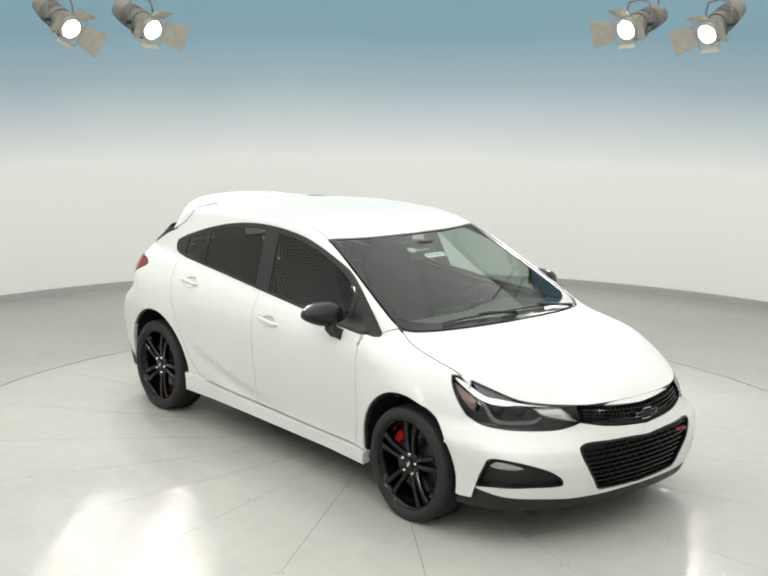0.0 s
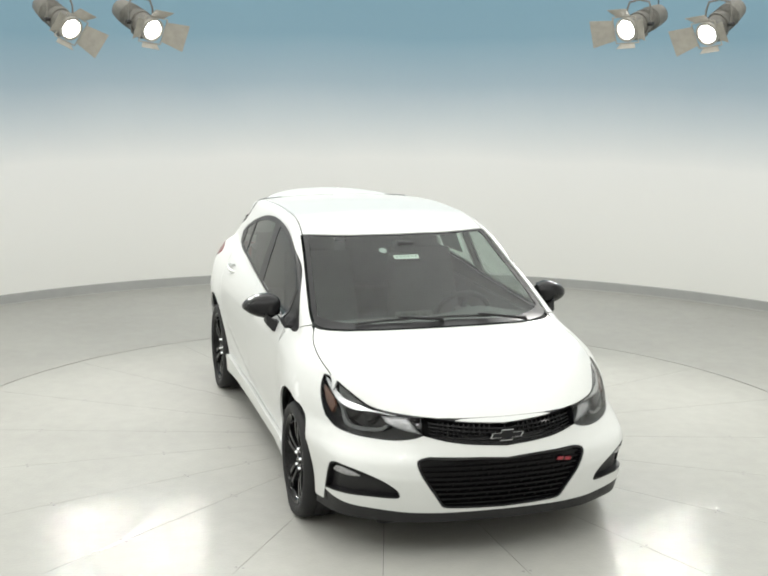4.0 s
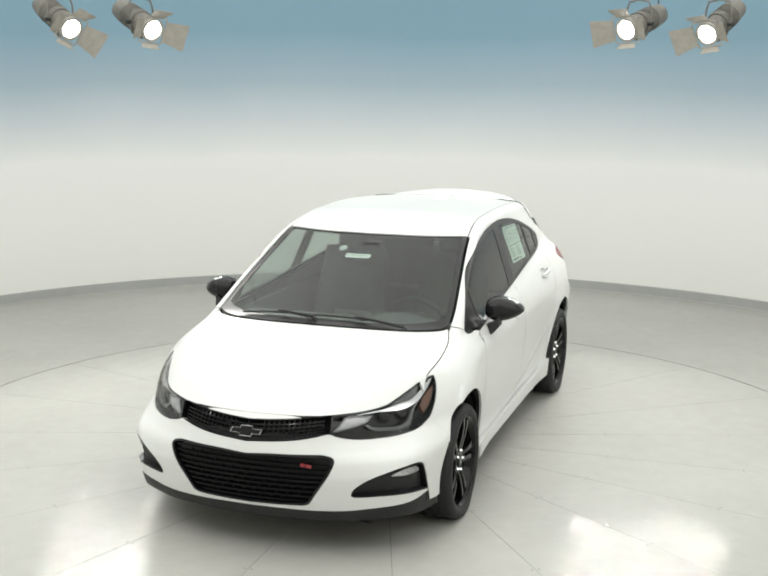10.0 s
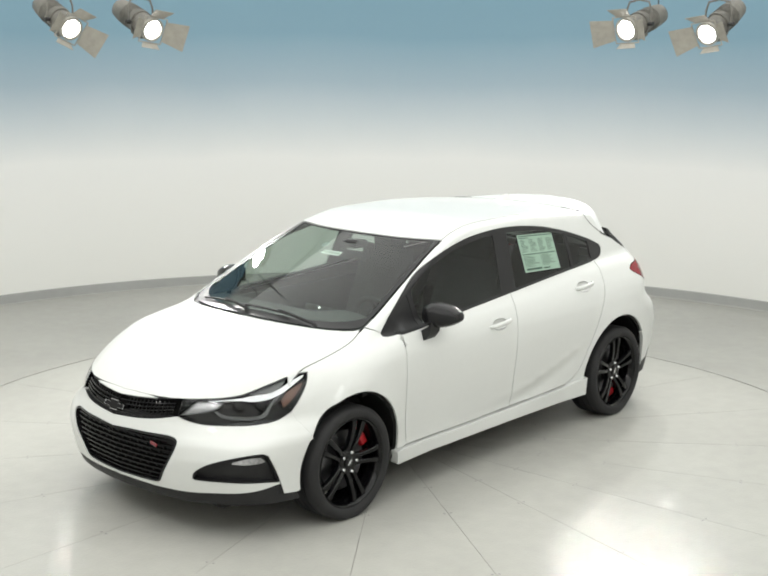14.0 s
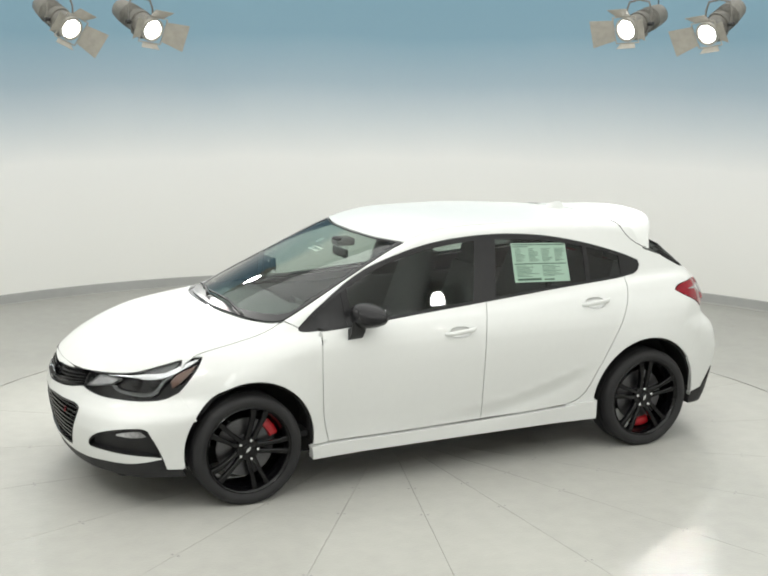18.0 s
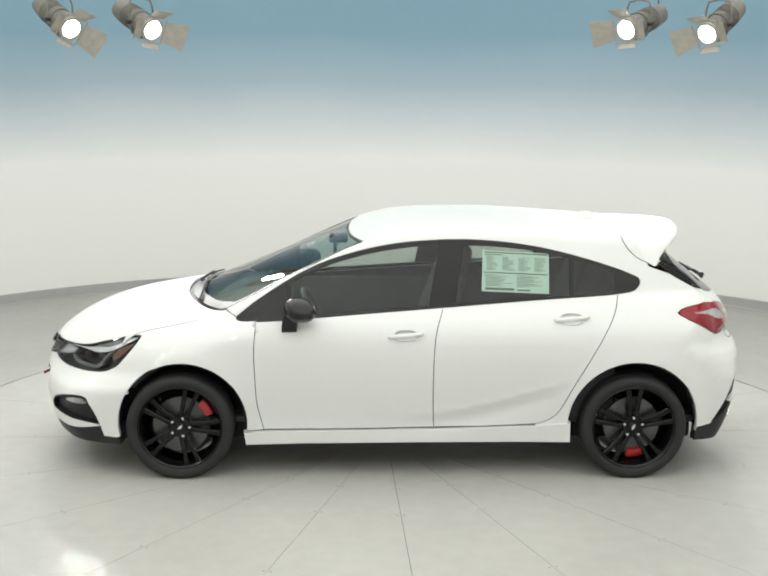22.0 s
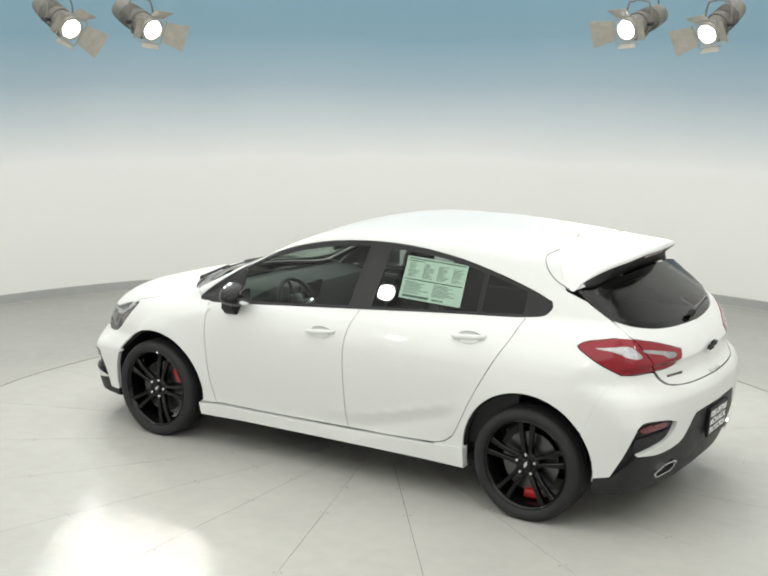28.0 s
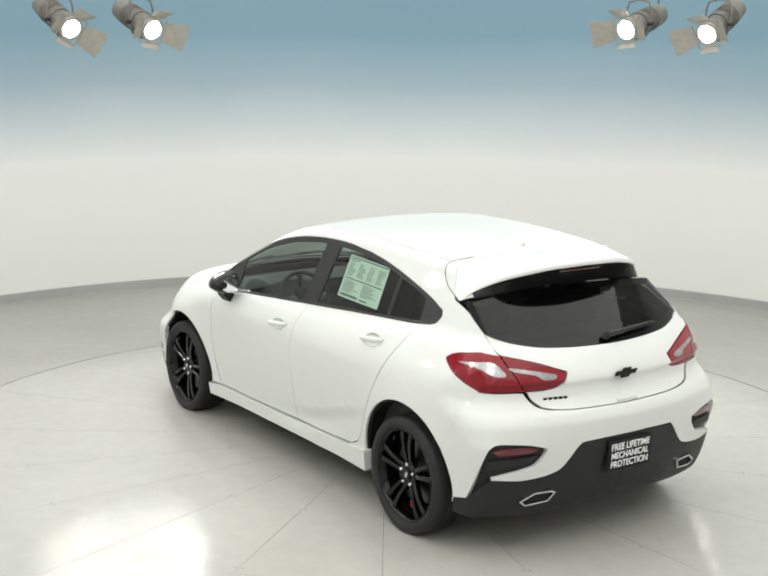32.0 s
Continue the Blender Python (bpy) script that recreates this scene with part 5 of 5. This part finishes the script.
# ---- wheels ----
def build_wheel(car, x, y, right, phase, steer=0.0):
    """Low-profile tyre on a gloss black rim with five pairs of spokes; the outer face looks along +y."""
    R = .318
    rim = part("wheel", lathe([(.098, .246), (.106, .250), (.109, .246), (.104, .239), (.086, .230), (.04, .214), (-.05, .205), (-.09, .215), (-.10, .246), (-.098, .252), (.098, .252)], 64, "y", True), RIM, car, "gloss black alloy wheel with five double spokes")
    prof = [(.100, .246), (.108, .254), (.116, .266), (.1175, .282), (.113, .298), (.102, .310), (.088, .3165), (.05, .318), (.049, .312), (.043, .312), (.042, .318), (.004, .3183), (.003, .312), (-.003, .312), (-.004, .3183), (-.042, .318), (-.043, .312), (-.049, .312), (-.05, .318), (-.088, .3165), (-.102, .310), (-.113, .298), (-.1175, .282), (-.116, .266), (-.108, .254), (-.100, .246)]
    tyre = lathe(prof, 96, "y", True)
    flat = -.3125                                   # the tread is pressed flat where it stands, and the wall bulges a little
    squash = [(px, py * (1 + .10 * max(0, -pz - .24) / .07), max(pz, flat)) for px, py, pz in tyre[0]]
    part("tyre", (squash, tyre[1]), RUBBER, rim, "black low-profile tyre")
    bead = lathe([(.1095, .256), (.1135, .262), (.1120, .2635), (.1080, .258)], 96, "y", True)
    part("rim_protector", bead, RUBBER, rim)
    for k in range(5):
        for s in (-1, 1):
            rings = []
            for r, off, w, h, d in ((.050, .017, .0150, .074, .034), (.085, .020, .0120, .084, .034), (.135, .0245, .0118, .093, .032), (.185, .0305, .0138, .097, .030), (.226, .0370, .0165, .096, .032), (.245, .0415, .0200, .093, .032)):
                a, b = s * off - w, s * off + w
                rings.append([(r, h - d, a), (r, h - .004, a), (r, h, a + .004), (r, h, b - .004), (r, h - .004, b), (r, h - d, b)])
            part("spoke", outward(moved(loft(rings), pose(0, 0, 0, 0, 72 * k + phase, 0))), RIM, rim)
    part("hub", lathe([(.03, .062), (.072, .068), (.080, .062), (.080, .034), (.086, .032), (.088, .028), (.0885, .0005)], 40, "y"), RIM, rim)
    cap = [(-.020, -.004), (-.007, -.004), (-.008, -.008), (.006, -.008), (.007, -.004), (.017, -.004), (.020, .004), (.007, .004), (.008, .008), (-.006, .008), (-.007, .004), (-.017, .004)]
    part("cap_emblem", prism(cap, pose(0, .0885, 0, -90, 0, 0) @ pose(0, 0, 0, 0, 0, phase + 8), .0015), CHROME, rim, "small silver emblem on the hub cap", smooth=False)
    for k in range(5):
        a = math.radians(72 * k + phase)
        part("lug_nut", moved(lathe([(.06, .011), (.088, .011), (.092, .008), (.092, .0005)], 6, "y"), pose(.056 * math.cos(a), 0, -.056 * math.sin(a))), CHROME, rim, "bright lug nut")
    part("valve", tube([(.215 * math.cos(1), .085, .215 * math.sin(1)), (.200 * math.cos(1), .100, .200 * math.sin(1))], .004, 6), SEAL, rim)
    rim.matrix_basis = pose(x + SHIFT[0], -y if right else y, .313, 0, 0, (180 if right else 0) + steer)
    s = -1 if right else 1
    rot = lathe([(.0, .168), (.012, .168), (.012, .075), (.030, .070), (.034, .0005)], 48, "y")
    part("brake_disc", moved((rot[0], rot[1]), pose(x + SHIFT[0], s * (y + .012), .313, 0, 0, 180 if right else 0)), STEEL, car, "grey steel brake disc")
    rings = []
    for q in np.linspace(-15, 15, 9):
        a = math.radians((35 if x > 0 else 263) + q)
        c, z = math.cos(a), math.sin(a)
        if x > 0:
            c = -c
        rings.append([(x + SHIFT[0] + r * c, s * (y + yy), .313 + r * z) for r, yy in ((.150, .010), (.150, .036), (.156, .044), (.194, .044), (.203, .036), (.203, -.03), (.192, -.03), (.192, .010))])
    part("brake_caliper", outward(loft(rings)), RED_PAINT, car, "red brake caliper")


def build_details(car):
    off = Vector(SHIFT)
    # door mirrors
    for s in (1, -1):
        rings = []
        for k in range(17):
            u = k / 16
            y = .822 + .205 * u
            full = math.sqrt(max(0, 1 - max(0, (u - .42) / .60) ** 2.6)) if u > .42 else math.sin(math.pi * .5 * (.30 + .70 * u / .42)) ** .7
            full = max(.12, full)
            top, low = 1.114 - .030 * u - .018 * u ** 4, .948 + .022 * u + .012 * u ** 3
            cz, h = (top + low) / 2, (top - low) / 2 * full
            cx, d = .665 - .055 * u, .088 * full
            ring_ = []
            for q in range(24):
                a = 2 * math.pi * q / 24
                ca, sa = math.cos(a), math.sin(a)
                ring_.append((cx + d * (1.0 if ca > 0 else .95) * math.copysign(abs(ca) ** .8, ca), s * y, cz + h * math.copysign(abs(sa) ** .75, sa)))
            rings.append(ring_)
        shell = part("door_mirror", outward(moved(loft(rings), Matrix.Translation(off))), MIRROR_BLACK, car, "gloss black door mirror")
        foot = [[(.745, s * yy, z0), (.66, s * yy, z0 + .004), (.65, s * yy, z1), (.735, s * yy, z1)] for yy, z0, z1 in ((.80, .905, .950), (.84, .880, .945), (.875, .895, .965), (.91, .935, 1.0))]
        part("mirror_foot", outward(moved(loft(foot), Matrix.Translation(off))), BLACK_PLASTIC, shell)
        face = [(.556, s * (.862 + .11 * c), 1.028 + .050 * d) for c, d in ((0, -.9), (.6, -1), (.95, -.6), (1, .2), (.8, .8), (.3, 1), (0, .9))]
        glass = [(p[0] - .004, p[1], p[2]) for p in face]
        part("mirror_glass", outward(moved(loft([face, glass]), Matrix.Translation(off))), CHROME, shell, "mirror glass", smooth=False)
    # antenna fin
    rings = []
    for k in range(9):
        u = k / 8
        x = -1.04 - .19 * u
        h = .068 * math.sin(math.pi * min(1, .04 + .80 * u)) ** .8 * (.35 + .65 * u) * (1 if u < .9 else .7)
        w = .030 * (1 - .3 * u)
        z = float(ROOF(x)) - .004
        rings.append([(x + .02 * 0, -w, z), (x, -w * .5, z + h * .6), (x - .01, 0, z + h), (x, w * .5, z + h * .6), (x, w, z)])
    part("antenna_fin", outward(moved(loft(rings), Matrix.Translation(off))), WHITE, car, "white roof antenna fin")
    # wipers on the scuttle
    for base, tip in (((1.300, -.02), (1.205, -.50)), ((1.255, .50), (1.270, -.08))):
        a, b = (TOP.lift(np.array([q]))[0] for q in (base, tip))
        mid = TOP.lift(np.array([[base[0] * .5 + tip[0] * .5 - .01, base[1] * .5 + tip[1] * .5]]))[0]
        up = np.array([.006, 0, .018])
        arm = part("wiper", outward(moved(tube([a + up * .3, a + up, mid + up * 1.2], [.016, .010, .006], 8), Matrix.Translation(off))), BLACK_PLASTIC, car, "black windscreen wiper")
        q0, q1 = mid * .75 + a * .25, b
        line = [q0 * (1 - f) + q1 * f for f in np.linspace(0, 1, 7)]
        line = [TOP.lift(np.array([[p[0], p[1]]]))[0] + np.array([.002, 0, .010]) for p in line]
        part("blade", outward(moved(tube(line, .006, 6), Matrix.Translation(off))), SEAL, arm)
    # stickers on the glass
    price = [SIDE.lift(np.array([[x, z]]))[0] for x, z in ((-.445, 1.345), (-.845, 1.325), (-.840, 1.095), (-.435, 1.112))]
    quad = [p + SHIFT - np.array([0, .014, 0]) for p in price]

    def on_paper(u, v, lift_=0.0):
        p = (quad[0] * (1 - u) + quad[1] * u) * (1 - v) + (quad[3] * (1 - u) + quad[2] * u) * v
        return p + np.array([0, lift_, 0])

    n = 8
    vs = [on_paper(i / n, j / n) for j in range(n + 1) for i in range(n + 1)] + [on_paper(i / n, j / n, -.001) for j in range(n + 1) for i in range(n + 1)]
    fs = [(j * (n + 1) + i, j * (n + 1) + i + 1, (j + 1) * (n + 1) + i + 1, (j + 1) * (n + 1) + i) for j in range(n) for i in range(n)]
    fs += [tuple(81 + k for k in f[::-1]) for f in fs]
    sheet_ = part("price_sticker", (vs, fs), PAPER, car, "pale green price sheet inside the rear side window")
    rng = random.Random(4)
    bars = [(.03, .97, .03, .055), (.03, .30, .085, .105), (.03, .62, .52, .545), (.55, .97, .52, .545), (.05, .48, .90, .955), (.53, .72, .92, .955)]
    for col in (.06, .30, .54, .78):
        for r in range(12):
            bars.append((col, col + rng.uniform(.08, .19), .14 + .029 * r, .150 + .029 * r))
    for col in (.05, .52):
        for r in range(9):
            bars.append((col, col + rng.uniform(.18, .40), .58 + .033 * r, .592 + .033 * r))
    vs, fs = [], []
    for u0, u1, v0, v1 in bars:
        k = len(vs)
        vs += [on_paper(u0, v0, .0012), on_paper(u1, v0, .0012), on_paper(u1, v1, .0012), on_paper(u0, v1, .0012)]
        fs.append((k, k + 1, k + 2, k + 3))
    part("print_bars", (vs, fs), INK, sheet_, "dark print as plain bars", smooth=False)["kind"] = "stuff"

    def glass_tag(name, uv, w, h, material, label):
        vs = []
        for du, dv in ((-h, -w), (-h, w), (h, w), (h, -w)):
            vs.append(TOP.lift(np.array([[uv[0] + du, uv[1] + dv]]))[0] + SHIFT - np.array([.004, 0, .012]))
        return part(name, (vs, [(0, 3, 2, 1)]), material, car, label, smooth=False)

    tag = glass_tag("stock_label", (.600, -.015), .078, .022, PAPER_WHITE, "small white label inside the windscreen")
    vs, fs = [], []
    for k in range(6):
        for du, dv in ((-.011, -.006), (-.011, .006), (.011, .006), (.011, -.006)):
            vs.append(TOP.lift(np.array([[.600 + du, -.075 + .024 * k + dv]]))[0] + SHIFT - np.array([.003, 0, .0105]))
        fs.append((4 * k, 4 * k + 3, 4 * k + 2, 4 * k + 1))
    part("print_bars", (vs, fs), INK, tag, "dark print as plain bars", smooth=False)
    disc = TOP.lift(np.array([[.520 + .030 * math.cos(a), -.140 + .026 * math.sin(a)] for a in np.linspace(0, 2 * math.pi, 16, endpoint=False)])) + SHIFT - np.array([.004, 0, .011])
    part("round_sticker", (disc, [tuple(range(16))]), shader("sticker_grey", (.40, .43, .42), .6), car, "grey round sticker inside the windscreen", smooth=False)
    mirror_at = TOP.lift(np.array([[.47, .02]]))[0] + SHIFT - np.array([.03, 0, .09])
    part("cabin_mirror", moved(box(-.012, .012, -.11, .11, -.03, .03, .012), Matrix.Translation(mirror_at)), BLACK_PLASTIC, car, "black cabin mirror")
    part("camera_pod", moved(box(-.06, .06, -.06, .06, -.03, .02, .015), Matrix.Translation(TOP.lift(np.array([[.42, .02]]))[0] + SHIFT - np.array([0, 0, .035]))), BLACK_PLASTIC, car)
    # under the car
    part("underbody", moved(box(-1.75, 1.85, -.66, .66, .185, .30, .02), Matrix.Translation(off)), VOID, car, "dark underbody", smooth=False)
    part("splash_guard", moved(box(1.66, 2.03, -.60, .60, .150, .25, .045), Matrix.Translation(off)), VOID, car, smooth=False)
    for x in (1.35, -1.35):
        part("axle", moved(tube([(x, -.75, .318), (x, .75, .318)], .035, 10), Matrix.Translation(off)), VOID, car)
        part("bulkhead", moved(box(x - .42, x + .42, -.56, .56, .30, .80, .02), Matrix.Translation(off)), VOID, car, smooth=False)


def build_cabin(car):
    off = Matrix.Translation(Vector(SHIFT))
    part("cabin_floor", moved(box(-1.75, 1.25, -.72, .72, .30, .34, .01), off), TRIM, car, smooth=False)
    for s in (1, -1):
        part("door_trim", moved(box(-1.25, .95, s * .74 - .02, s * .74 + .02, .34, .93, .015), off), TRIM, car)
    # dashboard: a lofted shelf across the cabin
    rings = []
    for y in np.linspace(-.72, .72, 17):
        a = abs(y) / .72
        hood_ = .045 * math.exp(-((y - .36) / .17) ** 2)
        rings.append([(1.20 - .10 * a, y, .945), (1.05, y, .965), (.86, y, .965 + hood_), (.76, y, .935 + hood_ * .9), (.74, y, .86), (.80, y, .62), (1.1, y, .60)])
    part("dashboard", outward(moved(loft(rings), off)), TRIM, car, "dark grey dashboard")
    part("scuttle_shelf", moved(box(.98, 1.27, -.70, .70, .90, .935, .01), off), TRIM, car, smooth=False)
    part("centre_screen", moved(box(-.01, .01, -.12, .12, -.07, .07, .008), off @ pose(.735, .0, .90, 0, -18, 0)), BLACK_GLOSS, car, "dark centre screen")
    wheel_m = off @ pose(.56, .36, .885, 0, 0, 0) @ pose(0, 0, 0, 0, -64, 0)
    steer = part("steering_wheel", moved(([( (.178 + .016 * math.cos(b)) * math.cos(a), (.178 + .016 * math.cos(b)) * math.sin(a), .016 * math.sin(b)) for a in np.linspace(0, 2 * math.pi, 40, endpoint=False) for b in np.linspace(0, 2 * math.pi, 10, endpoint=False)],
                  [(i * 10 + k, ((i + 1) % 40) * 10 + k, ((i + 1) % 40) * 10 + (k + 1) % 10, i * 10 + (k + 1) % 10) for i in range(40) for k in range(10)]), wheel_m), BLACK_SATIN, car, "black steering wheel")
    part("airbag_pad", moved(box(-.075, .075, -.06, .06, -.03, .02, .02), wheel_m), BLACK_SATIN, steer)
    for a in (0, 180, 270):
        part("wheel_spoke", moved(box(.05, .17, -.018, .018, -.008, .008, .005), wheel_m @ pose(0, 0, 0, 0, 0, a + 90)), REFLECTOR if a != 270 else BLACK_SATIN, steer)
    part("steering_column", moved(tube([(0, 0, -.02), (0, 0, -.28)], .035, 10), wheel_m), TRIM, steer)

    def seat(x, y, wide):
        cushion = part("seat", moved(box(x - .26, x + .26, y - wide, y + wide, .46, .60, .05, 3), off), CLOTH, car, "black cloth seat")
        rows_ = []
        for k in range(9):
            u = k / 8
            h = .56 + .62 * u
            cx = x - .23 - .20 * u
            w = wide * (1 - .22 * max(0, u - .35))
            t = .075 - .025 * u
            rows_.append([(cx + t * math.cos(a) * 1.0, y + w * math.copysign(abs(math.sin(a)) ** .5, math.sin(a)), h + .01 * math.cos(a)) for a in np.linspace(0, 2 * math.pi, 20, endpoint=False)])
        part("backrest", outward(moved(loft(rows_), off)), CLOTH, cushion)
        return cushion

    for s in (1, -1):
        base = seat(.10, s * .36, .255)
        part("headrest", moved(box(-.05, .05, -.125, .125, -.085, .085, .04, 3), off @ pose(-.345, s * .36, 1.255, 0, -12, 0)), CLOTH, base)
        for q in (-.05, .05):
            part("headrest_post", moved(tube([(-.335, s * .36 + q, 1.10), (-.345, s * .36 + q, 1.21)], .006, 6), off), CHROME, base)
        rear = seat(-.80, s * .34, .31)
        part("headrest", moved(box(-.045, .045, -.12, .12, -.07, .07, .035, 3), off @ pose(-1.235, s * .34, 1.21, 0, -14, 0)), CLOTH, rear)
    part("parcel_shelf", moved(box(-1.86, -1.32, -.55, .55, .985, 1.0, .005), off), TRIM, car, smooth=False)
    part("centre_console", moved(box(-.25, .75, -.11, .11, .34, .66, .03), off), TRIM, car)
    part("load_bay_trim", moved(box(-1.93, -1.88, -.52, .52, .40, .99, .01), off), TRIM, car, smooth=False)


def build_car():
    car = new("car")
    build_shell(car)
    for x, right, ph in ((1.35, False, 36), (1.35, True, 50), (-1.35, False, 54), (-1.35, True, 33)):
        build_wheel(car, x, .772 if x > 0 else .775, right, ph)
    build_details(car)
    build_cabin(car)
    tagged(car, "white five-door hatchback car with black wheels standing on the turntable", "car")
    return car


CAR = build_car()


# ---- what moves: the deck turns clockwise, seen from above, and carries the car ----
def motions():
    rows = [(t, pose(0, 0, 0, 0, 0, heading(t))) for t in [2.0 * k for k in range(17)]]
    walk(TURNTABLE, rows)
    walk(CAR, [(t, m @ pose(0, -0.008, 0)) for t, m in rows])


motions()
